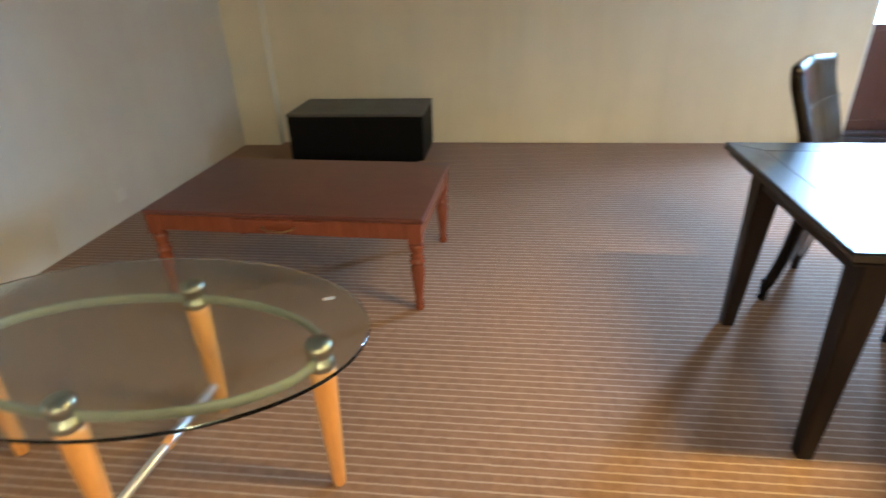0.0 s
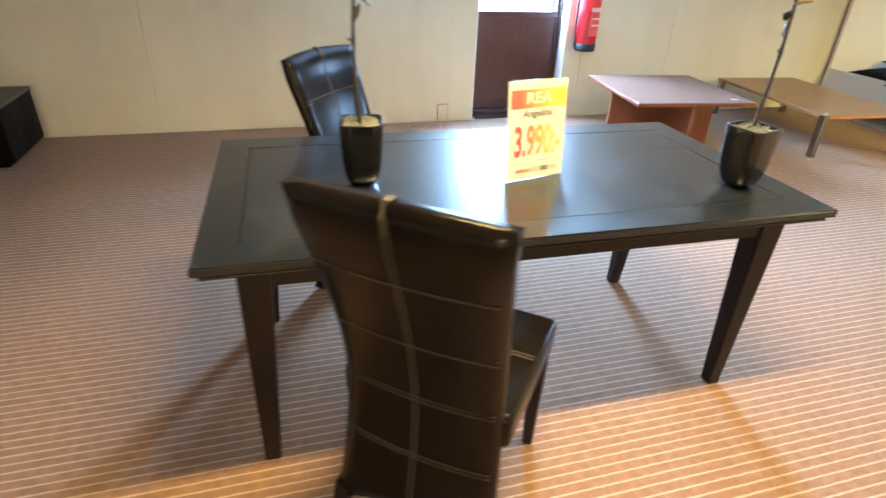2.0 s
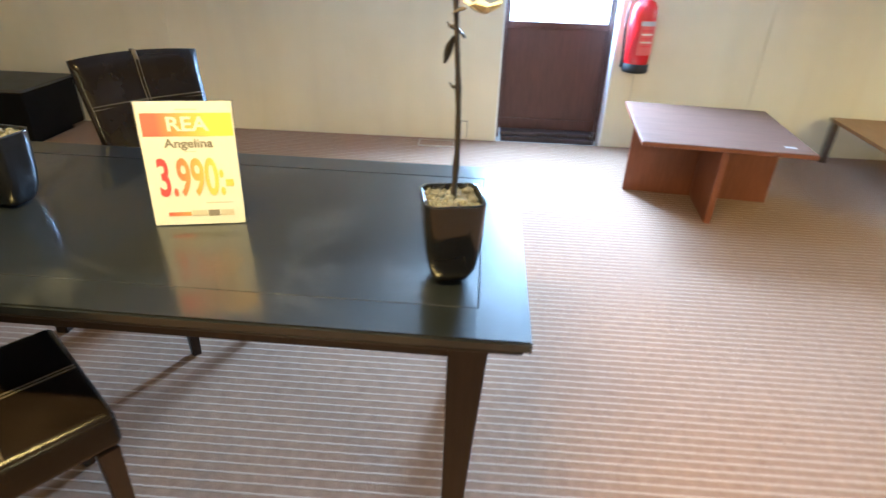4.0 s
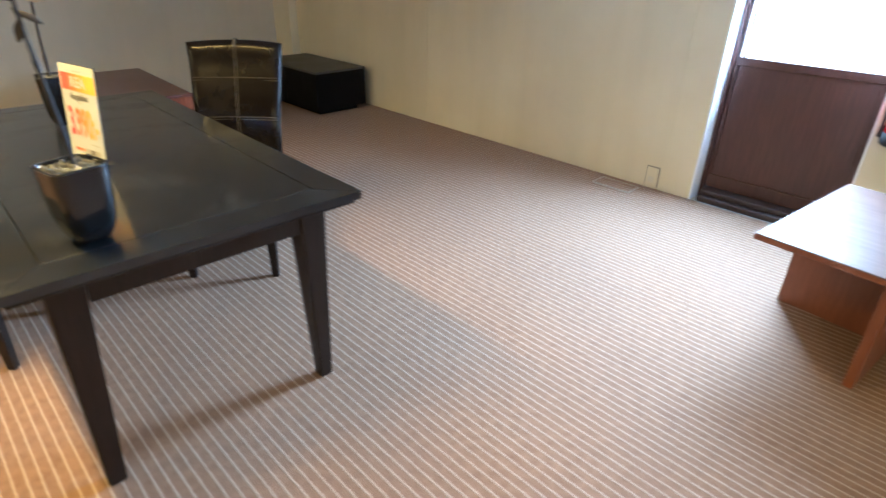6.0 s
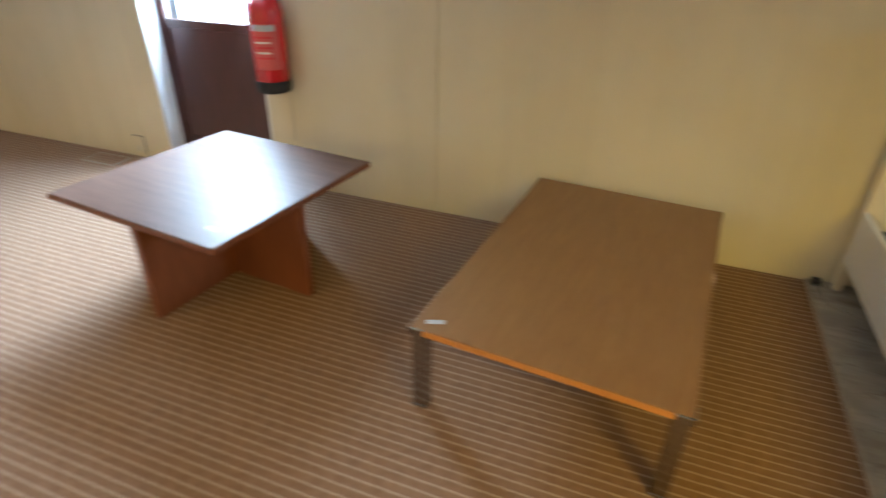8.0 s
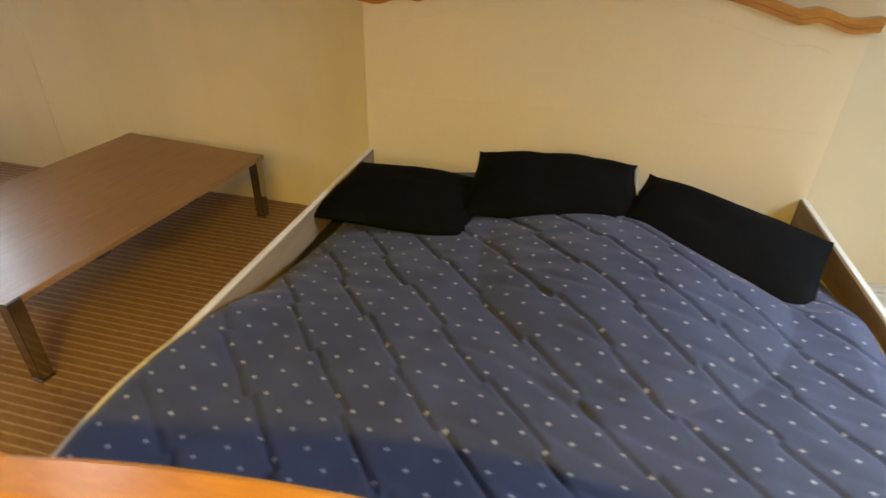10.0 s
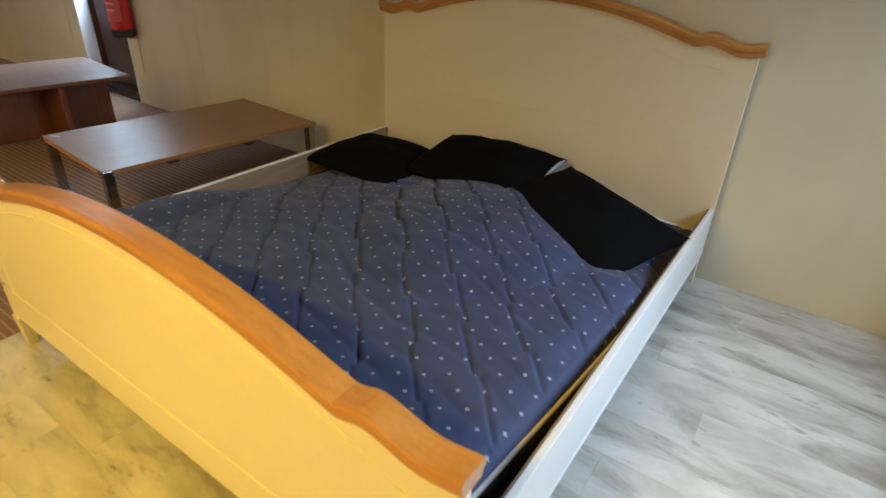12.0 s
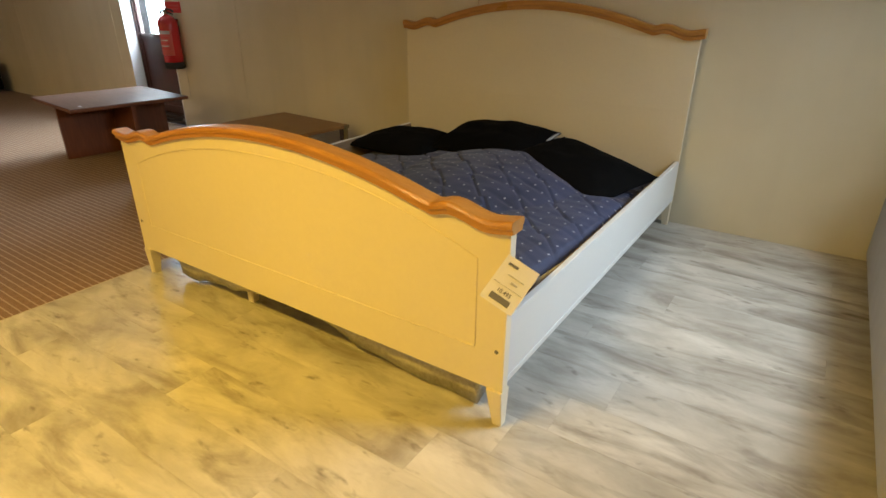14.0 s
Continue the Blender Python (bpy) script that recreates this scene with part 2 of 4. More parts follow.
def mattress_material():
    k = Nodes("blue_dotted_ticking")
    x, y, z = k.split()
    px, py = 0.056, 0.083
    column = k.math('FLOOR', k.math('DIVIDE', x, px))
    shift = k.math('MULTIPLY', k.math('MODULO', k.math('ABSOLUTE', column), 2.0), 0.5)
    u = k.math('SUBTRACT', k.math('FRACT', k.math('DIVIDE', x, px)), 0.5)
    v = k.math('SUBTRACT', k.math('FRACT', k.math('ADD', k.math('DIVIDE', y, py), shift)), 0.5)
    u = k.math('MULTIPLY', u, px)
    v = k.math('MULTIPLY', v, py)
    rad = k.math('SQRT', k.math('ADD', k.math('MULTIPLY', u, u), k.math('MULTIPLY', v, v)))
    ang = k.math('ARCTAN2', u, v)
    petal = k.math('ADD', 0.0052, k.math('MULTIPLY', k.math('COSINE', k.math('MULTIPLY', ang, 4.0)), 0.0016))
    dot = k.ramp(k.math('SUBTRACT', rad, petal), -0.001, 0.001, 1.0, 0.0)
    thread = k.noise(350, 3)
    cloud = k.noise(5, 3)
    base = k.mix(k.ramp(cloud, 0.3, 0.7), (0.020, 0.028, 0.077), (0.033, 0.044, 0.111))
    col = k.mix(k.math('MULTIPLY', dot, 0.8), base, (0.36, 0.38, 0.46))
    k.bsdf.inputs["Sheen Weight"].default_value = 0.1
    return k.done(col, 0.75, thread, 0.2, 0.002)


def glass_material(name, colour, rough=0.0):
    k = Nodes(name)
    k.bsdf.inputs["Transmission Weight"].default_value = 1.0
    k.bsdf.inputs["IOR"].default_value = 1.45
    return k.done(colour, rough)


def red_to_gold(name, x0, x1, a, b):
    k = Nodes(name)
    x = k.split()[0]
    return k.done(k.mix(k.ramp(x, x0, x1), a, b), 0.4, k.noise(300), 0.02)


M_CARPET = carpet_material()
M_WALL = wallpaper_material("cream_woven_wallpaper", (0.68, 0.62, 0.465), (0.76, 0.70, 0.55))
# darker, greyer copy of the wallpaper: the dimmer light is put into its colour
M_WALL_DIM = wallpaper_material("dimmed_woven_wallpaper", (0.57, 0.52, 0.42), (0.64, 0.59, 0.49))
M_CEIL = plain("white_ceiling_board", (0.42, 0.41, 0.39), 0.85, vary=0.06)
M_LAM = laminate_material()
M_LAM_EDGE = plain("laminate_core", (0.42, 0.37, 0.30), 0.7)
M_WHITE = plain("white_door_paint", (0.80, 0.82, 0.84), 0.45, vary=0.04)
M_DOOR = wood("dark_brown_stained_wood", (0.045, 0.016, 0.012), (0.085, 0.032, 0.024), 0.4, (14, 14, 1))
M_SILL = wood("dark_threshold_wood", (0.028, 0.016, 0.014), (0.05, 0.03, 0.026), 0.5)
M_PANE = glass_material("clear_pane", (1, 1, 1))
M_BLACK_TOP = tabletop_material()
M_BLACK_WOOD = wood("black_brown_lacquered_wood", (0.008, 0.005, 0.0038), (0.018, 0.0105, 0.0075), 0.42, (14, 14, 1), 0.0, 5.0, 0.25)
M_GROOVE = plain("dark_groove", (0.008, 0.007, 0.006), 0.6)
M_LEATHER = leather_material()
M_STITCH = plain("beige_stitching", (0.055, 0.045, 0.031), 0.8, bump=0.2)
M_MAHOG = wood("reddish_mahogany_top", (0.070, 0.018, 0.012), (0.12, 0.034, 0.022), 0.32, (1, 12, 12), 0.15)
M_MAHOG_LEG = wood("glossy_mahogany_legs", (0.13, 0.032, 0.014), (0.24, 0.068, 0.028), 0.22, (12, 12, 1), 0.35)
M_BRASS = plain("aged_brass", (0.32, 0.2, 0.08), 0.35, 1.0)
M_BENCH = plain("black_bench_foil", (0.003, 0.003, 0.0035), 0.6, vary=0.3, spec=0.12)
M_BENCH_TOP = plain("dusty_black_bench_top", (0.075, 0.073, 0.066), 0.5, vary=0.3)
M_XTOP = wood("pinkish_cherry_veneer", (0.105, 0.058, 0.042), (0.165, 0.094, 0.069), 0.42, (1, 10, 10), 0.0, 4, 0.15)
M_XBASE = wood("red_brown_cherry_panel", (0.13, 0.040, 0.016), (0.21, 0.072, 0.029), 0.38, (10, 10, 1))
M_OAK = wood("brown_oak_veneer", (0.215, 0.102, 0.031), (0.30, 0.158, 0.053), 0.40, (10, 1, 10), 0.0)
M_OAK_EDGE = wood("orange_oak_edging", (0.46, 0.19, 0.045), (0.60, 0.28, 0.08), 0.4, (1, 8, 8))
M_CHROME = plain("polished_chrome", (0.36, 0.36, 0.37), 0.12, 1.0, vary=0.05, bump=0.01)
M_BEECH = wood("orange_beech_leg", (0.60, 0.26, 0.05), (0.77, 0.38, 0.085), 0.3, (12, 12, 1), 0.3)
M_SILVER = plain("brushed_pewter", (0.48, 0.47, 0.38), 0.25, 1.0)
M_RING = plain("pale_olive_lacquer", (0.20, 0.205, 0.17), 0.4)
M_TINT = glass_material("green_tinted_dusty_glass", (0.84, 0.91, 0.86), 0.07)
M_BRIGHT = plain("bright_chrome", (0.86, 0.87, 0.88), 0.4, 1.0, vary=0.05, bump=0.01)
M_BED = plain("cream_painted_board", (0.80, 0.72, 0.55), 0.42, vary=0.03, scale=6)
M_BED_SIDE = plain("white_painted_rail", (0.70, 0.70, 0.69), 0.4, vary=0.03)
M_TAN = wood("tan_inner_board", (0.20, 0.135, 0.075), (0.29, 0.20, 0.12), 0.7, (8, 1, 8))
M_CAP = wood("honey_pine_moulding", (0.42, 0.18, 0.035), (0.60, 0.29, 0.07), 0.28, (1, 10, 10), 0.3)
M_TICK = mattress_material()
M_PIPING = plain("white_piping", (0.72, 0.72, 0.70), 0.7)
M_PILLOW = plain("black_cotton", (0.004, 0.004, 0.0045), 0.95, vary=0.3, scale=60, bump=0.3, spec=0.05)
M_SLAT = plain("black_bed_base", (0.012, 0.012, 0.013), 0.8)
M_PLASTIC = plain("grey_plastic_wrap", (0.46, 0.44, 0.37), 0.2, vary=0.4, scale=9, bump=0.5)
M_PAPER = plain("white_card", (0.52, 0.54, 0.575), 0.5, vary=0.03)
M_TAG = plain("cream_paper_tag", (0.80, 0.76, 0.69), 0.35, vary=0.04)
M_INK = plain("grey_ink", (0.16, 0.15, 0.14), 0.6)
M_INK_LIGHT = plain("pale_grey_ink", (0.42, 0.40, 0.36), 0.6)
M_ACRYL = glass_material("clear_acrylic", (0.97, 0.98, 0.98))
M_RED = plain("red_enamel", (0.55, 0.012, 0.018), 0.25, vary=0.06, coat=0.4)
M_RED_LABEL = plain("faded_red_label", (0.60, 0.10, 0.09), 0.45, vary=0.1)
M_RED_SIGN = plain("red_plastic_sign", (0.60, 0.03, 0.035), 0.4, vary=0.05)
M_BLACK_RUB = plain("black_rubber", (0.012, 0.012, 0.013), 0.6)
M_POT = plain("black_glazed_ceramic", (0.006, 0.006, 0.007), 0.07, vary=0.2, bump=0.02, coat=0.5)
M_PEBBLE = plain("grey_glass_gravel", (0.13, 0.13, 0.115), 0.2, vary=0.35, scale=40)
M_STEM = plain("dark_brown_twig", (0.012, 0.008, 0.006), 0.7, vary=0.35, scale=60, bump=0.5)
M_PETAL = plain("cream_petal", (0.75, 0.66, 0.45), 0.6, vary=0.08)
M_LEAF = plain("dry_brown_leaf", (0.035, 0.026, 0.018), 0.7)
M_SOCKET = plain("cream_socket_plastic", (0.66, 0.62, 0.52), 0.45, vary=0.04)
M_SOFA = plain("light_grey_upholstery", (0.40, 0.40, 0.42), 0.9, vary=0.1, scale=50, bump=0.3)
M_FOOT = plain("dark_wooden_foot", (0.03, 0.014, 0.012), 0.4)
M_GROUND = plain("pale_gravel_ground", (0.42, 0.40, 0.37), 0.95, vary=0.2, scale=2)
M_TUBE = bpy.data.materials.new("fluorescent_tube")
M_TUBE.use_nodes = True
M_TUBE.node_tree.nodes["Principled BSDF"].inputs["Emission Color"].default_value = (*WARM, 1)
M_TUBE.node_tree.nodes["Principled BSDF"].inputs["Emission Strength"].default_value = 6.0

# ---- the hall ----
XW, XE, YS, H = -5.12, 7.35, -10.0, 2.45

ground = bmesh.new()
for x0, x1, y0, y1 in ((-400, 400, 0.23, 400), (-400, 400, -400, YS - 0.15), (-400, XW - 0.2, YS - 0.15, 0.23), (XE + 0.15, 400, YS - 0.15, 0.23)):
    add_box(ground, x0, x1, y0, y1, -0.30, -0.12)
solid("ground", ground, M_GROUND, "pale gravel ground outside the building", "ground", kind="structure")

solid("floor", box(XW - 0.3, XE, YS, 0.0, -0.12, 0.0), M_CARPET, "brown carpet with thin pale stripes, slightly worn", "floor", kind="structure")
solid("ceiling", box(XW - 0.3, XE, YS, 0.21, H, H + 0.15), M_CEIL, "plain white ceiling", "ceiling", kind="structure")

DX0, DX1, DTOP = -0.03, 0.82, 2.03
wall = bmesh.new()
add_box(wall, XW - 0.3, DX0, 0.012, 0.21, -0.12, H)
add_box(wall, DX1, XE + 0.15, 0.012, 0.21, -0.12, H)
add_box(wall, DX0, DX1, 0.012, 0.21, DTOP, H)
wall_north = solid("wall_north", wall, M_WALL, "cream wall covered with woven wallpaper panels", "wall", kind="structure")
for x0, x1 in ((XW, -2.592), (-2.588, -0.239), (-0.235, DX0), (DX1, 1.888), (1.892, 4.4), (4.404, 6.9), (6.904, XE)):
    part("wall_panel", box(x0, x1, 0.0, 0.0115, 0.0, H, 0.0015, 1), M_WALL, wall_north)
part("wall_panel", box(DX0, DX1, 0.0, 0.0115, DTOP, H), M_WALL, wall_north)
part("joint_strip", box(-0.243, -0.231, -0.004, -0.0005, 0.0, H, 0.001, 1), M_WALL, wall_north)
solid("wall_west", box(-0.2, 0, -10.2, 0.16, -0.12, H), M_WALL_DIM, "papered wall with dim grey daylight put into its colour", "wall", pose(XW + 0.04, 0, 0, 0, 0, -2.0), "structure")
solid("wall_pilaster", box(XW - 0.1, -4.745, -0.10, -0.001, 0.0, H, 0.003), M_WALL, "boxed-in cream pilaster in the corner", "pilaster", kind="structure")
# unseen wall that closes the hall, in the darkened copy of the wallpaper
solid("wall_south", box(XW - 0.7, XE + 0.15, YS - 0.15, YS, -0.12, H), M_WALL_DIM, "plain unseen wall closing the far end, in the dimmed wall colour", "wall", kind="structure")
WY0, WY1, WZ0, WZ1 = -1.45, -0.15, 1.25, 2.25
we = bmesh.new()
add_box(we, XE, XE + 0.15, WY1, 0.012, -0.12, H)
add_box(we, XE, XE + 0.15, YS, WY0, -0.12, H)
add_box(we, XE, XE + 0.15, WY0, WY1, -0.12, WZ0)
add_box(we, XE, XE + 0.15, WY0, WY1, WZ1, H)
solid("wall_east", we, M_WALL_DIM, "papered wall with a window, in the dimmed wall colour", "wall", kind="structure")
win = thing("window_1", pose(XE, 0, 0), "white framed window letting in daylight", "window", kind="structure")
fr = bmesh.new()
add_box(fr, 0.05, 0.10, WY0, WY0 + 0.05, WZ0, WZ1)
add_box(fr, 0.05, 0.10, WY1 - 0.05, WY1, WZ0, WZ1)
add_box(fr, 0.05, 0.10, WY0 + 0.05, WY1 - 0.05, WZ0, WZ0 + 0.05)
add_box(fr, 0.05, 0.10, WY0 + 0.05, WY1 - 0.05, WZ1 - 0.05, WZ1)
part("window_frame", fr, M_WHITE, win)
pn = part("pane", box(0.018, 0.024, WY0 + 0.05, WY1 - 0.05, WZ0 + 0.05, WZ1 - 0.05), M_PANE, win)
pn.visible_shadow = False

# glazed outside door
door = thing("door_1", pose(0, 0, 0), "closed dark brown wooden door with a bright glass pane", "door", kind="structure")
jm = bmesh.new()
add_box(jm, DX0, DX0 + 0.012, -0.004, 0.21, 0.0, DTOP)
part("jamb", jm, M_WHITE, door, "white painted reveal", )
part("jamb", box(DX1 - 0.012, DX1, -0.004, 0.21, 0.0, DTOP), M_WHITE, door, "white painted reveal")
hd = part("head", box(DX0 + 0.012, DX1 - 0.012, -0.004, 0.21, DTOP - 0.012, DTOP), M_WHITE, door)
X0, X1 = DX0 + 0.0125, DX1 - 0.0125
dy0, dy1 = 0.135, 0.18
part("frame_post", box(X0, X0 + 0.022, dy0 - 0.02, dy1 + 0.02, 0.0, DTOP - 0.0125, 0.003), M_DOOR, door)
part("frame_post", box(X1 - 0.022, X1, dy0 - 0.02, dy1 + 0.02, 0.0, DTOP - 0.0125, 0.003), M_DOOR, door)
LX0, LX1 = X0 + 0.024, X1 - 0.024
leaf = part("door_leaf", box(LX0, LX1, dy0 + 0.012, dy1, 0.075, 0.852, 0.002), M_DOOR, door)
for x0, x1 in ((LX0, LX0 + 0.022), (LX1 - 0.022, LX1)):
    part("stile", box(x0, x1, dy0, dy0 + 0.0115, 0.16, 0.852, 0.002), M_DOOR, leaf)
    part("stile", box(x0, x1, dy0, dy1, 0.9025, 1.93, 0.002), M_DOOR, leaf)
part("rail", box(LX0, LX1, dy0, dy0 + 0.0115, 0.075, 0.1595, 0.003), M_DOOR, leaf)
part("rail", box(LX0, LX1, dy0, dy1, 0.8525, 0.902, 0.004), M_DOOR, leaf)
part("rail", box(LX0, LX1, dy0, dy1, 1.9305, DTOP - 0.015, 0.004), M_DOOR, leaf)
gp = part("pane", box(LX0 + 0.023, LX1 - 0.023, dy0 + 0.018, dy0 + 0.024, 0.903, 1.93), M_PANE, leaf, "clear glass, bright with daylight")
gp.visible_shadow = False
part("threshold", box(X0 + 0.036, X1 - 0.036, 0.004, dy1 + 0.02, 0.0, 0.04, 0.008), M_SILL, door)
part("threshold", box(X0 + 0.036, X1 - 0.036, 0.045, dy1 + 0.02, 0.0405, 0.072, 0.008), M_SILL, door)
part("door_stop", lathe([(0.012, 0.04), (0.014, 0.044), (0.014, 0.07), (0.008, 0.078)], 12, X1 - 0.06, -0.02 + 0.045), M_CHROME, door, "small grey stop")

# ceiling lamps: long battens with one tube each
def batten():
    ob = thing("ceiling_light", pose(0, 0, 0), "white fluorescent batten with a glowing warm tube", "ceiling light", "ceiling light rows")
    part("housing", box(-0.65, 0.65, -0.045, 0.045, 2.40, H - 0.002, 0.006), M_WHITE, ob)
    for s in (-1, 1):
        part("socket", box(s * 0.63 - 0.012, s * 0.63 + 0.012, -0.02, 0.02, 2.35, 2.3995, 0.003), M_WHITE, ob)
    bm = tube([(-0.617, 0, 2.375), (0.617, 0, 2.375)], 0.013, 12)
    part("tube", bm, M_TUBE, ob, "glowing warm white tube", True)
    return ob


lamp0 = batten()
lamp0.matrix_world = pose(*TUBES[0], 0)
for tx, ty in TUBES[1:]:
    copy_thing(lamp0, pose(tx, ty, 0))


# ---- dining corner ----
def dining_table():
    ob = thing("dining_table", pose(-0.985, -3.100, 0, 0, 0, -1.0), "large black-brown lacquered dining table with dusty smeared top", "dining table")
    W, D, T = 0.922, 0.47, 0.75
    b = 0.105
    # border boards with mitred corners round a sunk line
    for sgn in (-1, 1):
        bm = bmesh.new()
        add_box(bm, -W, W, -0.5, 0.5, T - 0.026, T, 0.0)
        for v in bm.verts:
            outer = v.co.y < 0
            v.co.y = -D if outer else -D + b
            if not outer:
                v.co.x *= (W - b) / W
            v.co.y *= -sgn
        bmesh.ops.bevel(bm, geom=[e for e in bm.edges if all(abs(v.co.y) > D - 0.01 for v in e.verts) and abs(e.verts[0].co.z - e.verts[1].co.z) < 0.001], offset=0.005, segments=2, affect='EDGES')
        part("border_board", bm, M_BLACK_TOP, ob)
        bm = bmesh.new()
        add_box(bm, -0.5, 0.5, -D + 0.0005, D - 0.0005, T - 0.026, T - 0.0004, 0.0)
        for v in bm.verts:
            outer = v.co.x < 0
            v.co.x = -W if outer else -W + b
            if not outer:
                v.co.y *= (D - b) / D
            v.co.x *= -sgn
        bmesh.ops.bevel(bm, geom=[e for e in bm.edges if all(abs(v.co.x) > W - 0.01 for v in e.verts) and abs(e.verts[0].co.z - e.verts[1].co.z) < 0.001], offset=0.005, segments=2, affect='EDGES')
        part("border_board", bm, M_BLACK_TOP, ob)
    part("center_panel", box(-W + b + 0.002, W - b - 0.002, -D + b + 0.002, D - b - 0.002, T - 0.026, T - 0.0005, 0.002), M_BLACK_TOP, ob)
    part("groove_bed", box(-W + b - 0.002, W - b + 0.002, -D + b - 0.002, D - b + 0.002, T - 0.034, T - 0.0262), M_GROOVE, ob)
    part("edge_moulding", box(-W + 0.014, W - 0.014, -D + 0.014, D - 0.014, T - 0.042, T - 0.0345, 0.003), M_BLACK_WOOD, ob)
    lx0, lx1, ly = -0.790, 0.802, 0.338
    for x in (lx0, lx1):
        for y in (-ly, ly):
            part("leg", taper_leg(x, y, 0, T - 0.0425, 0.046, 0.090, 0.004, -1, 1 if y > 0 else -1), M_BLACK_WOOD, ob)
    for s in (-1, 1):
        y = s * (ly + 0.026)
        part("apron", box(lx0 + 0.045, lx1 - 0.045, y - 0.011, y + 0.011, T - 0.125, T - 0.0425, 0.002), M_BLACK_WOOD, ob)
    for x in (lx0 - 0.026, lx1 + 0.026):
        part("apron", box(x - 0.011, x + 0.011, -ly + 0.045, ly - 0.045, T - 0.125, T - 0.0425, 0.002), M_BLACK_WOOD, ob)
    for y in (-0.25, 0.02):
        part("extension_clip", box(0.8395, 0.8425, y - 0.02, y + 0.02, T - 0.062, T - 0.05, 0.0005, 1), M_CHROME, ob, "small bright metal clip")
    return ob


def sheet(fn, nu, nv, thick):
    """A thick curved sheet: fn(u, v) gives the middle and its normal."""
    bm = bmesh.new()
    grid = {}
    for side in (1, -1):
        for i in range(nu + 1):
            for j in range(nv + 1):
                p, n = fn(i / nu, j / nv)
                e = min(i, nu - i, j, nv - j)
                t = thick * (0.55 if e == 0 else 1.0)
                grid[side, i, j] = bm.verts.new(p + n * t * side / 2)
    for i in range(nu):
        for j in range(nv):
            for s in (1, -1):
                bm.faces.new([grid[s, a, b] for a, b in ((i, j), (i + 1, j), (i + 1, j + 1), (i, j + 1))])
    rim = [(i, 0) for i in range(nu)] + [(nu, j) for j in range(nv)] + [(i, nv) for i in range(nu, 0, -1)] + [(0, j) for j in range(nv, 0, -1)]
    for a, b in zip(rim, rim[1:] + rim[:1]):
        bm.faces.new([grid[1, *a], grid[1, *b], grid[-1, *b], grid[-1, *a]])
    return bm


def back_y(z):
    """Depth of the curved back at a height."""
    u = z / 1.0
    return -0.245 + 0.075 * math.sin(math.pi * min(1, u / 0.92)) * (1 - 0.2 * u) - 0.075 * max(0, u - 0.45) ** 1.5 / 0.41


def dining_chair():
    ob = thing("dining_chair", pose(0, 0, 0), "dark brown leather dining chair with a high stitched back", "chair", "chairs at the dining table")
    hw = 0.228

    def half(z):
        return hw * (1 - 0.11 * math.sin(math.pi * z)) + (0.012 if z < 0.12 else 0)

    def fn(u, v):
        x = -1 + 2 * u
        low = 0.02 + 0.10 * (1 - x * x) ** 0.6
        z = low + (1.0 + 0.012 * (1 - x * x) - low) * v
        y = back_y(z) + 0.018 * (1 - x * x) * (-1)
        return Vector((x * half(z), y, z)), Vector((0, 1, 0.12)).normalized()
    part("backrest", sheet(fn, 16, 26, 0.052), M_LEATHER, ob, "curved upholstered back", True)

    def line(z):
        pts = []
        for i in range(17):
            x = -1 + i / 8
            pts.append((x * half(z) * 0.94, back_y(z) - 0.018 * (1 - x * x), z))
        return pts
    # double stitched seams on both faces
    for z in (0.30, 0.48, 0.66, 0.84):
        for dz in (-0.006, 0.006):
            for off in (-0.0265, 0.0265):
                part("stitching", tube([(x, y + off, zz + dz) for x, y, zz in line(z)], 0.0020, 5), M_STITCH, ob)
    for dx in (-0.006, 0.006):
        for off in (-0.0265, 0.0265):
            part("stitching", tube([(dx, back_y(0.14 + 0.85 * i / 20) - 0.018 + off, 0.14 + 0.85 * i / 20) for i in range(21)], 0.0020, 5), M_STITCH, ob)
    for dz in (0.0, 0.012):
        part("stitching", tube([(x, y - 0.0215 + 0.004, zz + dz) for x, y, zz in line(0.965)], 0.0020, 5), M_STITCH, ob)
    # pale strap over the rolled top edge
    pts = [(0, back_y(0.955) - 0.018 - 0.0285, 0.955), (0, back_y(0.985) - 0.018 - 0.027, 0.99), (0, back_y(1.0) - 0.018 - 0.012, 1.0165),
           (0, back_y(1.0) - 0.018 + 0.012, 1.0165), (0, back_y(0.985) - 0.018 + 0.027, 0.985)]
    part("strap", tube(pts, 0.0018, 8, flat=5.0), M_STITCH, ob, "beige strap")
    # seat cushion, softly crowned
    bm = bmesh.new()
    add_box(bm, -0.225, 0.225, -0.185, 0.262, 0.37, 0.47, 0.022, 4)
    part("seat", bm, M_LEATHER, ob, "flat leather seat", True)
    for k in (-1, 1):
        part("stitching", tube([(k * 0.006, -0.16 + 0.41 * i / 12, 0.4705) for i in range(13)], 0.0020, 5), M_STITCH, ob)
        part("stitching", tube([(-0.21 + 0.42 * i / 12, 0.05 + k * 0.006, 0.4705) for i in range(13)], 0.0020, 5), M_STITCH, ob)
    for s in (-1, 1):
        part("leg", taper_leg(s * 0.195, 0.225, 0, 0.3695, 0.03, 0.048, 0.003), M_BLACK_WOOD, ob)
        part("leg", taper_leg(s * 0.207, -0.236, 0, 0.11, 0.03, 0.036, 0.003), M_BLACK_WOOD, ob)
    for piece in ob.children:
        piece.data.transform(Matrix.Diagonal((1, 1, 1.026, 1)))
    return ob


table = dining_table()
chair = dining_chair()
chair.matrix_world = pose(-1.300, -3.634, 0, 0, 0, -39.5)
copy_thing(chair, pose(-1.258, -2.52, 0, 0, 0, -130.8) @ Matrix.Diagonal((1, 1, 0.978, 1)))


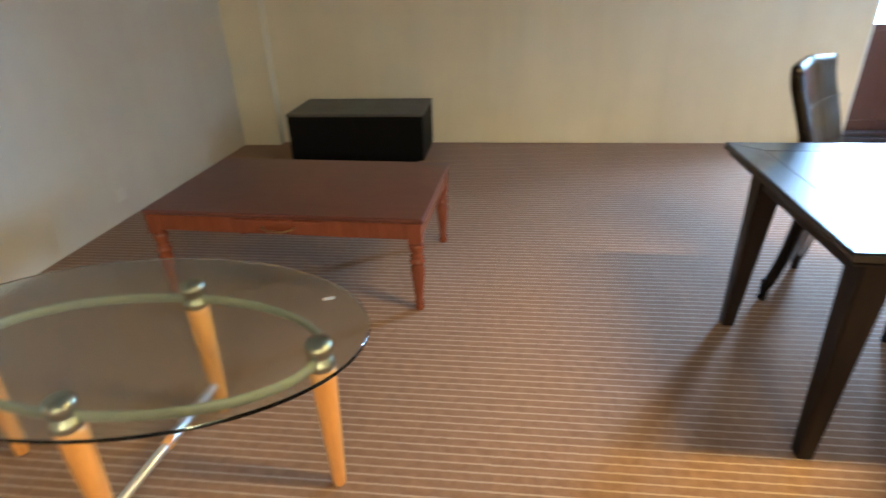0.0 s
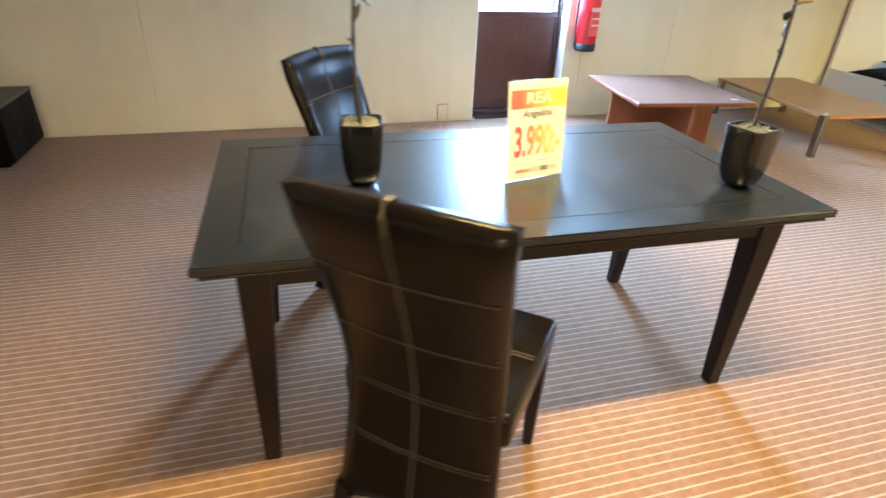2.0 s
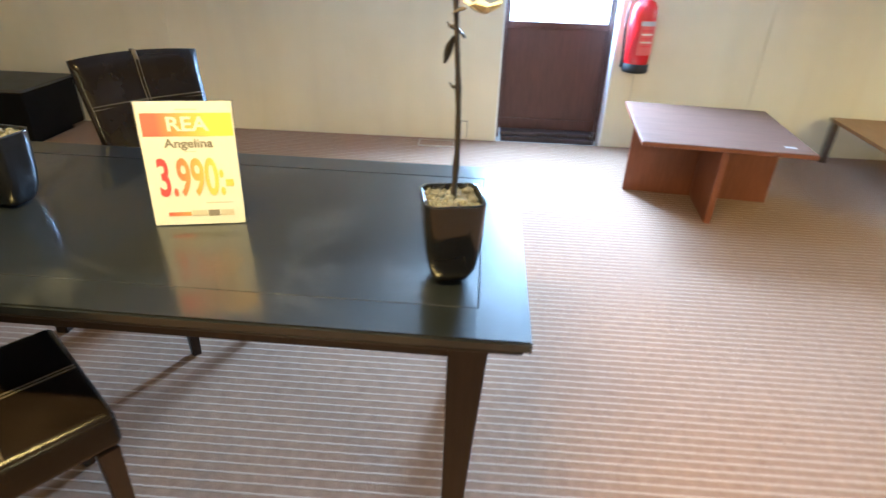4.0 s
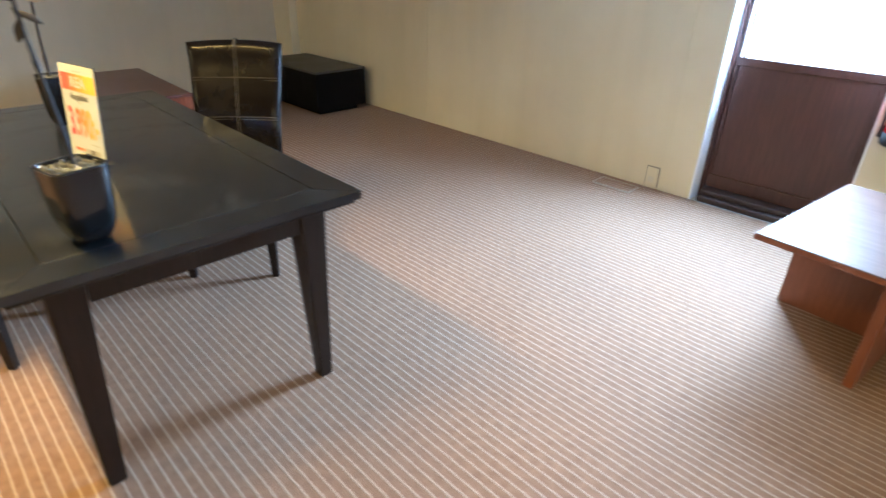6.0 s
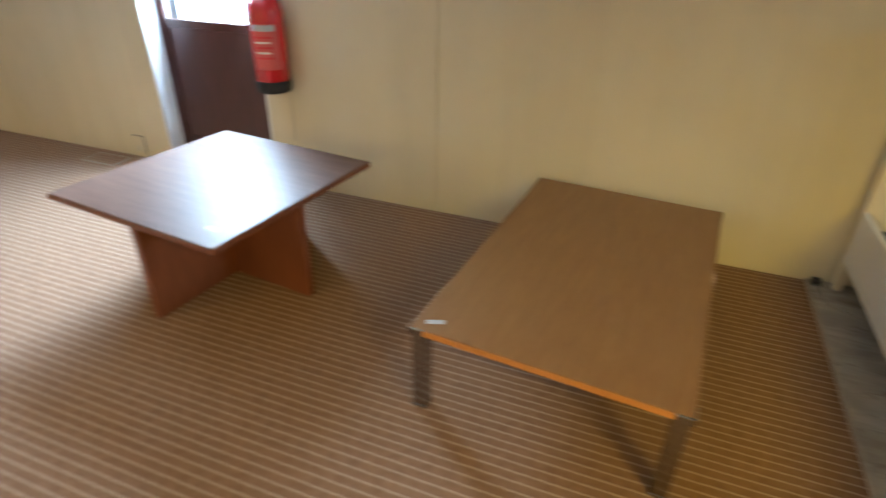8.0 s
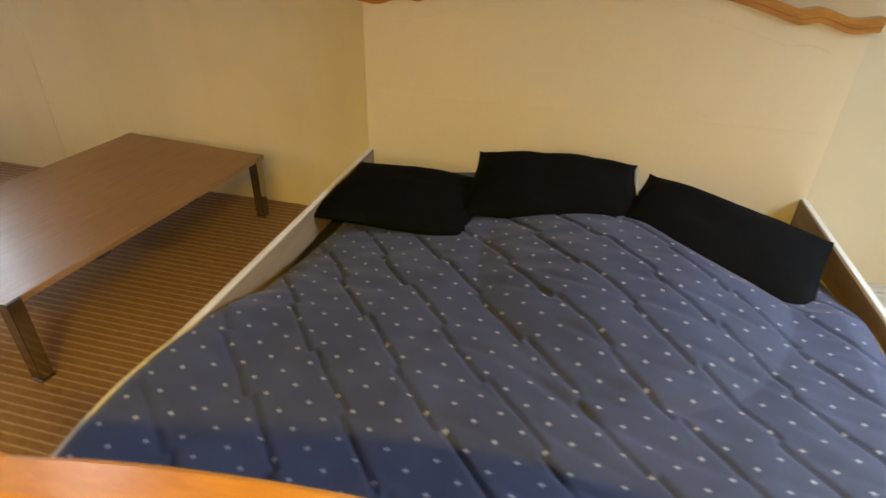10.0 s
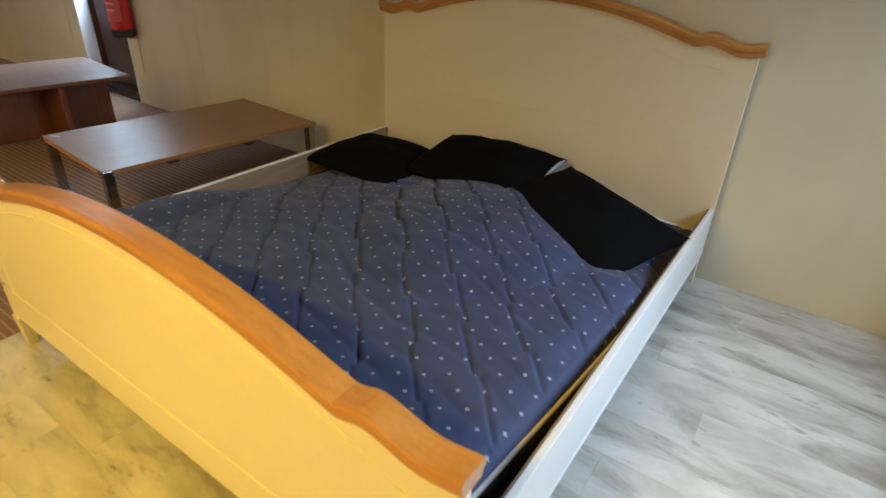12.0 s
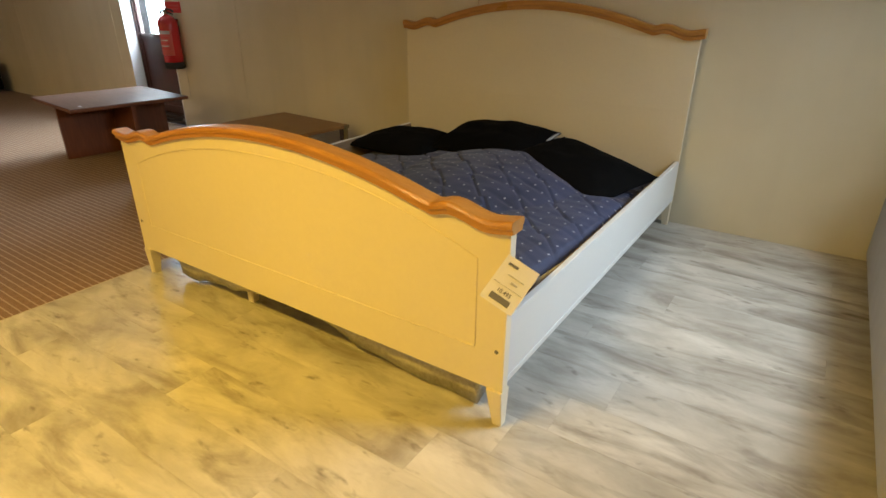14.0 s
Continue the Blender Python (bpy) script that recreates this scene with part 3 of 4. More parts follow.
def text_mesh(body, size, x, z, material, name, parent, y=-0.0022, sx=1.0, m=None):
    c = bpy.data.curves.new(name, 'FONT')
    c.body, c.size, c.align_x, c.align_y = body, size, 'CENTER', 'CENTER'
    c.extrude, c.offset = 0.0002, size * 0.022
    tmp = new("tmp_text", c)
    bpy.context.view_layer.update()
    me = bpy.data.meshes.new_from_object(tmp.evaluated_get(bpy.context.evaluated_depsgraph_get()))
    bpy.data.objects.remove(tmp)
    bpy.data.curves.remove(c)
    base = m or Matrix.Rotation(radians(90), 4, 'X')
    me.transform(Matrix.Translation((x, y, z)) @ base @ Matrix.Diagonal((sx, 1, 1, 1)))
    me.materials.clear()
    me.materials.append(material)
    ob = new(name, me)
    ob.parent = parent
    return ob


def price_sign():
    ob = thing("price_sign", pose(-0.897, -3.175, 0.75, -6, 0, 12.0), "white sale sign with red and gold print in a clear stand", "price sign")
    w, h = 0.111, 0.313
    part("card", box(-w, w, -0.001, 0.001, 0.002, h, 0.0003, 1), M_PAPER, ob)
    part("stand", box(-w - 0.003, w + 0.003, 0.0022, 0.0045, 0.0, h + 0.002, 0.0005, 1), M_ACRYL, ob, "clear acrylic holder")
    part("stand_foot", box(-w - 0.003, w + 0.003, 0.0046, 0.08, 0.0015, 0.0035, 0.0005, 1), M_ACRYL, ob, "clear acrylic foot")
    grad = red_to_gold("red_to_gold_print", -0.07, 0.07, (0.75, 0.10, 0.06), (0.85, 0.50, 0.03))
    grad2 = red_to_gold("red_to_gold_digits", -0.06, 0.05, (0.70, 0.05, 0.05), (0.80, 0.45, 0.06))
    part("banner", box(-w + 0.009, w - 0.003, -0.0018, -0.0011, 0.230, 0.286), grad, ob, "red to gold banner")
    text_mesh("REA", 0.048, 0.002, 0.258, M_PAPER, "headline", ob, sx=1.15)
    text_mesh("Angelina", 0.030, 0.0, 0.212, M_INK, "subtitle", ob, sx=1.1)
    text_mesh("3.990:-", 0.132, 0.004, 0.122, grad2, "price", ob, sx=0.50)
    for x0, x1, z0, z1, mt in ((-0.02, 0.03, 0.293, 0.296, M_INK_LIGHT), (-0.012, 0.014, 0.191, 0.193, M_INK_LIGHT), (0.02, 0.085, 0.058, 0.061, M_INK_LIGHT),
                               (-0.075, -0.02, 0.026, 0.036, grad), (-0.018, 0.02, 0.024, 0.04, M_INK_LIGHT), (0.022, 0.05, 0.024, 0.04, M_INK), (0.052, 0.085, 0.024, 0.04, M_INK_LIGHT)):
        part("print_bar", box(x0, x1, -0.0016, -0.0011, z0, z1), mt, ob)
    return ob


price_sign()


def potted_stem(x, y, turn, seed, flower):
    rnd = random.Random(seed)
    ob = thing("potted_orchid", pose(x, y, 0.75, 0, 0, turn), "bare twig with gravel in a square black glazed pot", "potted plant", "pots on the dining table")
    prof = [(0.026, 0.0), (0.037, 0.007), (0.047, 0.025), (0.0545, 0.052), (0.0590, 0.090), (0.0622, 0.150), (0.0643, 0.193), (0.0645, 0.198)]

    def ring(bm, r, z, k=6):
        vs = []
        for i in range(4 * k):
            a = 2 * math.pi * (i + 0.5) / (4 * k)
            c, s = math.cos(a), math.sin(a)
            f = (abs(c) ** 9 + abs(s) ** 9) ** (-1 / 9)
            vs.append(bm.verts.new((r * f * c, r * f * s, z)))
        return vs
    bm = bmesh.new()
    rings = [ring(bm, r, z) for r, z in prof] + [ring(bm, 0.0605, 0.198), ring(bm, 0.0598, 0.195), ring(bm, 0.0575, 0.17)]
    for a, b in zip(rings, rings[1:]):
        for i in range(len(a)):
            bm.faces.new((a[i], a[(i + 1) % len(a)], b[(i + 1) % len(b)], b[i]))
    bm.faces.new(rings[0][::-1])
    bm.faces.new(rings[-1])
    part("pot", bm, M_POT, ob, "glossy black square pot", True)
    bm = bmesh.new()
    for i in range(110):
        s = rnd.uniform(0.004, 0.0075)
        bmesh.ops.create_icosphere(bm, subdivisions=1, radius=s, matrix=pose(rnd.uniform(-0.05, 0.05), rnd.uniform(-0.05, 0.05), 0.185 + rnd.uniform(0, 0.008), rnd.uniform(0, 90), 0, rnd.uniform(0, 90)) @ Matrix.Diagonal((1, 1.2, 0.7, 1)))
    add_box(bm, -0.055, 0.055, -0.055, 0.055, 0.172, 0.185)
    part("gravel", bm, M_PEBBLE, ob, "grey glassy gravel", kind="stuff")
    top = 0.82
    pts, rad = [], []
    for i in range(25):
        u = i / 24
        pts.append((0.010 * math.sin(5 * u + seed) - 0.004, 0.010 * math.cos(4 * u + seed), 0.18 + (top - 0.18) * u))
        rad.append(0.0062 - 0.0028 * u + (0.0016 if i % 6 == 3 else 0))
    part("stem", tube(pts, rad, 8), M_STEM, ob, "thin dark twig", True)
    for i in (9, 13, 17):
        p = Vector(pts[i])
        s = -1 if i % 2 else 1
        part("thorn", tube([p, p + Vector((s * 0.012, 0.0, 0.004)), p + Vector((s * 0.018, 0, 0.012))], [0.004, 0.003, 0.001], 6), M_STEM, ob)

    def petal(m, mat, name, parent, length=0.035, width=0.014):
        bm = bmesh.new()
        n = 6
        prev = None
        for i in range(n + 1):
            u = i / n
            wd = width * math.sin(math.pi * min(0.97, u * 0.9 + 0.06))
            row = [bm.verts.new(m @ Vector((k * wd, length * u, 0.006 * math.sin(2 * u) - 0.004 * abs(k)))) for k in (-1, 0, 1)]
            row += [bm.verts.new(v.co - m.to_3x3() @ Vector((0, 0, 0.0012))) for v in row[::-1]]
            if prev:
                for k in range(6):
                    bm.faces.new((prev[k], prev[(k + 1) % 6], row[(k + 1) % 6], row[k]))
            else:
                bm.faces.new(row)
            prev = row
        bm.faces.new(prev)
        return part(name, bm, mat, parent, smooth=True)
    for k in range(3):
        petal(Matrix.Translation((pts[20][0], pts[20][1], 0.555 - 0.02 * k)) @ pose(0, 0, 0, 10 - 50 * k, 20, 100 * k + 200), M_LEAF, "leaf", ob, 0.05, 0.011)
    if flower:
        for k in range(5):
            petal(Matrix.Translation((0.045, 0.01, 0.555)) @ pose(0, 0, 0, 20, 0, 72 * k), M_PETAL, "petal", ob, 0.04, 0.02)
    return ob


potted_stem(-1.450, -3.108, -8, 3, True)
potted_stem(-0.243, -3.350, 12, 7, True)

# ---- west side: coffee table, bench, glass table ----
def coffee_table():
    ob = thing("coffee_table", pose(-3.69, -2.326, 0, 0, 0, -2.5), "reddish mahogany coffee table with turned legs and a drawer", "coffee table")
    W, D, T = 0.64, 0.383, 0.455
    bm = bmesh.new()
    add_box(bm, -W, W, -D, D, T - 0.022, T, 0.007, 3)
    part("tabletop", bm, M_MAHOG, ob)
    a = 0.075
    lx, ly = W - 0.04, D - 0.034
    for s in (-1, 1):
        part("apron", box(-lx + 0.03, lx - 0.03, s * ly - 0.012 + s * 0.015, s * ly + 0.012 + s * 0.015, T - 0.022 - a, T - 0.0225, 0.002), M_MAHOG_LEG, ob)
        part("apron", box(s * lx - 0.012 + s * 0.015, s * lx + 0.012 + s * 0.015, -ly + 0.03, ly - 0.03, T - 0.022 - a, T - 0.0225, 0.002), M_MAHOG_LEG, ob)
    prof = [(0.012, 0.0), (0.017, 0.006), (0.019, 0.02), (0.013, 0.035), (0.020, 0.042), (0.014, 0.05), (0.017, 0.09), (0.024, 0.17), (0.027, 0.215), (0.020, 0.232),
            (0.029, 0.242), (0.029, 0.252), (0.019, 0.262), (0.027, 0.272), (0.019, 0.284), (0.026, 0.30), (0.030, 0.322), (0.024, 0.337)]
    prof = [(q * 1.22, z) for q, z in prof]
    for x in (-lx, lx):
        for y in (-ly, ly):
            leg = part("leg", lathe(prof, 18, x, y), M_MAHOG_LEG, ob, "turned baluster leg", True)
            part("leg_block", box(x - 0.031, x + 0.031, y - 0.031, y + 0.031, 0.338, T - 0.0225, 0.003), M_MAHOG_LEG, leg)
    drawer = part("drawer_front", box(-0.20, 0.20, -ly - 0.036, -ly - 0.0275, T - 0.09, T - 0.03, 0.003), M_MAHOG_LEG, ob)
    part("drawer_handle", tube([(-0.07, -ly - 0.036, T - 0.058), (-0.07, -ly - 0.05, T - 0.06), (-0.03, -ly - 0.056, T - 0.072), (0.03, -ly - 0.056, T - 0.072), (0.07, -ly - 0.05, T - 0.06), (0.07, -ly - 0.036, T - 0.058)], 0.0045, 8), M_BRASS, drawer, "dark brass bail handle", True)
    return ob


coffee_table()

bench = thing("media_bench", pose(-3.892, -0.408, 0), "low black box bench with a dusty grey top", "media bench")
part("body", box(-0.525, 0.525, -0.283, 0.283, 0.05, 0.392, 0.003), M_BENCH, bench)
part("top_panel", box(-0.53, 0.53, -0.287, 0.287, 0.3925, 0.412, 0.003), M_BENCH_TOP, bench, "dusty top board")
part("plinth", box(-0.46, 0.46, -0.22, 0.22, 0.0, 0.0495), M_BENCH, bench)
part("front_board", box(-0.522, -0.002, -0.2895, -0.2835, 0.055, 0.388, 0.002), M_BENCH, bench)
part("front_board", box(0.002, 0.522, -0.2895, -0.2835, 0.055, 0.388, 0.002), M_BENCH, bench)


def glass_table():
    ob = thing("glass_table", pose(-3.733, -3.66, 0), "oval glass coffee table on orange beech legs", "glass table")
    a, b, T = 0.655, 0.405, 0.53
    bm = bmesh.new()
    n = 72
    prof = [(0.996, T - 0.012), (1.0, T - 0.009), (1.0, T - 0.003), (0.996, T)]
    rings = [[bm.verts.new((a * r * math.cos(2 * math.pi * k / n), b * r * math.sin(2 * math.pi * k / n), z)) for k in range(n)] for r, z in prof]
    for p, q in zip(rings, rings[1:]):
        for k in range(n):
            bm.faces.new((p[k], p[(k + 1) % n], q[(k + 1) % n], q[k]))
    bm.faces.new(rings[0][::-1])
    bm.faces.new(rings[-1])
    top = part("tabletop", bm, M_TINT, ob, "oval green-tinted glass")
    top.visible_shadow = False
    feet = [(0.525, -0.01), (0.03, 0.26), (-0.01, -0.27), (-0.55, 0.02)]
    ring = [(0.52 * math.cos(2 * math.pi * k / 48), 0.262 * math.sin(2 * math.pi * k / 48), 0.455) for k in range(48)]
    part("ring_frame", tube(ring, 0.017, 8, None, True, 0.5), M_RING, ob, "oval pale band under the glass", True)
    for x, y in feet:
        leg = part("leg", lathe([(0.018, 0.0), (0.020, 0.004), (0.030, 0.25), (0.036, 0.41), (0.036, 0.43)], 18, x, y), M_BEECH, ob, "tapered orange beech leg", True)
        part("knob", lathe([(0.036, 0.4302), (0.039, 0.436), (0.039, 0.452), (0.029, 0.462), (0.026, 0.47), (0.036, 0.484), (0.040, 0.497), (0.033, 0.512), (0.017, 0.5178)], 18, x, y), M_SILVER, leg, "pewter knob", True)
    part("crossbar", tube([(0.03, 0.25, 0.12), (-0.01, -0.26, 0.12)], 0.014, 10), M_BRIGHT, ob, "chrome crossbar", True)
    part("crossbar_clip", box(-0.005, 0.022, -0.03, 0.01, 0.106, 0.134, 0.004), M_BEECH, ob)
    return ob


glass_table()
tagged(part("label_sticker", box(-0.016, 0.016, -0.008, 0.008, 0, 0.0008, 0.0002, 1), M_PAPER), "small white sticker on the glass table", "sticker").matrix_world = pose(-3.233, -3.48, 0.5302, 0, 0, 20)


# ---- along the north wall ----
def cross_table():
    ob = thing("cross_base_table", pose(1.2535, -0.937, 0, 0, 0, -6.7), "square cherry coffee table on crossed panels", "coffee table")
    part("tabletop", box(-0.46, 0.46, -0.467, 0.467, 0.443, 0.471, 0.004, 2), M_XTOP, ob, "pinkish glossy veneer top")
    bev = bmesh.new()
    add_box(bev, -0.4615, 0.4615, -0.4685, 0.4685, 0.4465, 0.4665, 0.001, 1)
    part("edging", bev, M_XBASE, ob)
    part("base_panel", box(-0.445, 0.445, -0.0175, 0.0175, 0.0, 0.4425, 0.002), M_XBASE, ob)
    for s in (-1, 1):
        part("base_panel", box(-0.0175, 0.0175, min(s * 0.0178, s * 0.44), max(s * 0.0178, s * 0.44), 0.0, 0.4425, 0.002), M_XBASE, ob)
    return ob


cross_table()
tagged(part("price_sticker", box(-0.03, 0.03, -0.012, 0.012, 0, 0.0008, 0.0002, 1), M_PAPER), "small white sticker on the square table", "sticker").matrix_world = pose(1.558, -1.335, 0.4712, 0, 0, -10)


def low_table():
    ob = thing("low_oak_table", pose(2.845, -0.792, 0, 0, 0, -4.9), "low brown oak table with chrome corner legs", "coffee table")
    W, D, T = 0.42, 0.674, 0.341
    part("tabletop", box(-W, W, -D, D, T - 0.026, T, 0.003), M_OAK, ob, "brown oak veneer top")
    for y in (-1, 1):
        part("edging", box(-W + 0.004, W - 0.004, y * D - 0.0015 if y < 0 else D - 0.0015, y * D + 0.0015 if y < 0 else D + 0.0015, T - 0.024, T - 0.003, 0.0005, 1), M_OAK_EDGE, ob, "orange front edging")
    for x in (-1, 1):
        for y in (-1, 1):
            cx, cy = x * (W - 0.03), y * (D - 0.03)
            leg = part("leg", taper_leg(cx, cy, 0.0, T - 0.0265, 0.046, 0.05, 0.002), M_CHROME, ob, "polished chrome leg")
            part("corner_clip", box(cx + x * 0.008 - 0.026, cx + x * 0.008 + 0.026, cy + y * 0.008 - 0.026, cy + y * 0.008 + 0.026, T - 0.0262, T - 0.0005, 0.003), M_CHROME, leg, "chrome corner clip")
            part("foot_cap", box(cx - 0.026, cx + 0.026, cy - 0.026, cy + 0.026, 0.0, 0.012, 0.003), M_CHROME, leg)
    for y in (-0.30, 0.18):
        part("bracket", box(W - 0.075, W - 0.012, y - 0.03, y + 0.03, T - 0.044, T - 0.0265, 0.002), M_BLACK_RUB, ob, "black bracket under the top")
    return ob


low_table()
tagged(part("price_sticker", box(-0.03, 0.03, -0.010, 0.010, 0, 0.0008, 0.0002, 1), M_PAPER), "small white sticker on the low oak table", "sticker").matrix_world = pose(2.438, -1.378, 0.3412, 0, 0, 20)


def extinguisher():
    ob = thing("fire_extinguisher", pose(0.955, -0.097, 0.612), "red wall-hung fire extinguisher with black base and hose", "fire extinguisher")
    part("cylinder", lathe([(0.080, 0.062), (0.084, 0.066), (0.084, 0.41), (0.078, 0.445), (0.058, 0.475), (0.03, 0.492), (0.024, 0.50)], 32), M_RED, ob, "red enamelled cylinder", True)
    part("base_ring", lathe([(0.078, 0.0), (0.085, 0.006), (0.0865, 0.02), (0.0865, 0.06), (0.083, 0.064)], 32), M_BLACK_RUB, ob, "black plastic base", True)
    part("valve", lathe([(0.02, 0.498), (0.022, 0.503), (0.022, 0.53), (0.016, 0.545)], 16), M_CHROME, ob, "metal valve", True)
    part("lever", tube([(-0.02, 0, 0.535), (0.03, 0, 0.55), (0.09, 0, 0.54), (0.115, -0.0, 0.525)], [0.008, 0.009, 0.009, 0.006], 8, flat=1.4), M_BLACK_RUB, ob, "black squeeze lever", True)
    part("lever", tube([(0.015, 0, 0.518), (0.06, 0, 0.515), (0.10, 0, 0.503)], 0.007, 8), M_BLACK_RUB, ob, "black carrying lever", True)
    hose = [(-0.018, 0, 0.52), (-0.05, 0, 0.535), (-0.085, 0.0, 0.52), (-0.105, 0, 0.46), (-0.110, 0, 0.36), (-0.103, 0, 0.24), (-0.096, 0, 0.13), (-0.094, 0.0, 0.08)]
    part("hose", tube(hose, 0.0075, 8), M_BLACK_RUB, ob, "thin black rubber hose", True)
    part("nozzle", tube([(-0.094, 0, 0.085), (-0.093, 0, 0.03)], [0.009, 0.012], 10), M_BLACK_RUB, ob)

    def wrap(a0, a1, z0, z1, r, name, mat, parent, label=""):
        bm = bmesh.new()
        n = 12
        rows = []
        for i in range(n + 1):
            an = radians(a0 + (a1 - a0) * i / n)
            rows.append([bm.verts.new((rr * math.cos(an), rr * math.sin(an), z)) for rr, z in ((r, z0), (r, z1), (r - 0.0006, z1), (r - 0.0006, z0))])
        for p, q in zip(rows, rows[1:]):
            for k in range(4):
                bm.faces.new((p[k], p[(k + 1) % 4], q[(k + 1) % 4], q[k]))
        bm.faces.new(rows[0])
        bm.faces.new(rows[-1])
        return part(name, bm, mat, parent, label)
    lab = wrap(-110, -20, 0.13, 0.36, 0.0852, "label", M_RED_LABEL, ob, "faded red instruction label")
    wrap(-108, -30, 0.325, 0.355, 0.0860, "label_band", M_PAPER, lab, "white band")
    for i in range(5):
        wrap(-100, -40 - 8 * (i % 2), 0.29 - i * 0.026, 0.30 - i * 0.026, 0.0858, "label_line", M_TAG if i % 2 else M_RED_SIGN, lab)
    part("bracket", box(-0.03, 0.03, 0.0845, 0.0885, 0.30, 0.46, 0.002), M_CHROME, ob)
    ob.matrix_world = ob.matrix_world @ Matrix.Diagonal((1.08, 1.08, 1, 1))
    return ob


extinguisher()
sg = thing("extinguisher_sign", pose(0.94, -0.004, 1.175), "red plastic sign on the wall above the extinguisher", "sign")
part("plate", box(-0.128, 0.128, -0.003, 0.003, -0.05, 0.05, 0.001, 1), M_RED_SIGN, sg)
for x0, x1, z0, z1 in ((-0.06, 0.10, 0.008, 0.022), (-0.06, 0.09, -0.02, -0.008)):
    part("print_bar", box(x0, x1, -0.0042, -0.0032, z0, z1), M_RED_LABEL, sg)
part("pictogram", box(-0.115, -0.085, -0.0042, -0.0032, -0.03, 0.03), M_RED_LABEL, sg)
tagged(part("wall_cable", tube([(0.985, -0.004, 0.58), (0.988, -0.004, 0.40), (0.982, -0.004, 0.30)], 0.002, 6), M_INK_LIGHT), "thin grey cable hanging down the wall", "cable")

sk = thing("wall_socket", pose(-0.30, 0, 0), "cream floor-level socket box with a dark outline", "socket")
part("back_plate", box(-0.047, 0.047, -0.006, -0.0005, 0.012, 0.155, 0.001, 1), M_INK, sk, "dark outline plate")
part("cover", box(-0.042, 0.042, -0.011, -0.0062, 0.012, 0.150, 0.002), M_WALL, sk)
part("rocker", box(-0.025, 0.02, -0.016, -0.0112, 0.045, 0.085, 0.002), M_SOCKET, sk)
fh = thing("floor_hatch", pose(-0.49, -0.14, 0), "flat carpeted floor hatch by the wall", "floor hatch")
part("lid", box(-0.135, 0.135, -0.07, 0.07, 0.0005, 0.006, 0.001, 1), M_CARPET, fh)
for y in (-0.0735, 0.0735):
    part("rim", box(-0.14, 0.14, y - 0.003, y + 0.003, 0.0, 0.008, 0.001, 1), M_LAM_EDGE, fh)
for x in (-0.1385, 0.1385):
    part("rim", box(x - 0.003, x + 0.003, -0.07, 0.07, 0.0, 0.008, 0.001, 1), M_LAM_EDGE, fh)
sw = thing("wall_socket", pose(XW + 0.04 - 0.0615, -1.76, 0.165, 0, 0, -2.0), "small white socket low on the pale wall", "socket")
part("cover", box(0.0005, 0.01, -0.04, 0.04, -0.04, 0.04, 0.003), M_SOCKET, sw)
part("insert", box(0.0102, 0.013, -0.022, 0.022, -0.022, 0.022, 0.003), M_SOCKET, sw)


# ---- bed ----
BX0, BX1, BYF, BYH = 3.852, 5.830, -2.20, -0.035
BC = (BX0 + BX1) / 2


SHOULDER = ((0.70, -0.106), (0.73, -0.113), (0.79, -0.099), (0.92, -0.127), (1.02, -0.115))


def crest(dx, peak):
    """Height of the arched top: a bow between two ogee shoulders."""
    d = abs(dx)
    if peak > 1:
        peak += 0.016 * max(0.0, 1 - (d / 0.9) ** 2)
    if d <= 0.70:
        return peak - 0.216 * d * d
    for (d0, z0), (d1, z1) in zip(SHOULDER, SHOULDER[1:]):
        if d <= d1 or d1 > 1.0:
            u = min(1, (d - d0) / (d1 - d0))
            u = u * u * (3 - 2 * u)
            return peak + z0 + (z1 - z0) * u


def board(peak, y0, y1, z0, hw, drop):
    bm = bmesh.new()
    n = 64
    rows = []
    for i in range(n + 1):
        x = -hw + 2 * hw * i / n
        t = crest(x, peak) - drop
        rows.append([bm.verts.new((x, y, z)) for y, z in ((y0, z0), (y0, t), (y1, t), (y1, z0))])
    for p, q in zip(rows, rows[1:]):
        for k in range(4):
            bm.faces.new((p[k], p[(k + 1) % 4], q[(k + 1) % 4], q[k]))
    bm.faces.new(rows[0])
    bm.faces.new(rows[-1])
    return bm


def cap(peak, yc, hw, depth, thick):
    """Moulded wooden cap swept along the crest."""
    sec = [(-0.36, -1.0), (-0.40, -0.62), (-0.48, -0.55), (-0.5, -0.28), (-0.46, -0.08), (-0.36, 0.0), (0.36, 0.0), (0.46, -0.08), (0.5, -0.28), (0.48, -0.55), (0.40, -0.62), (0.36, -1.0)]
    bm = bmesh.new()
    n = 96
    rows = []
    for i in range(n + 1):
        x = -hw + 2 * hw * i / n
        t = crest(x, peak)
        rows.append([bm.verts.new((x, yc + a * depth, t + b * thick)) for a, b in sec])
    m = len(sec)
    for p, q in zip(rows, rows[1:]):
        for k in range(m):
            bm.faces.new((p[k], p[(k + 1) % m], q[(k + 1) % m], q[k]))
    bm.faces.new(rows[0])
    bm.faces.new(rows[-1])
    return bm


def bead(points, r=0.003):
    return tube(points, r, 6)


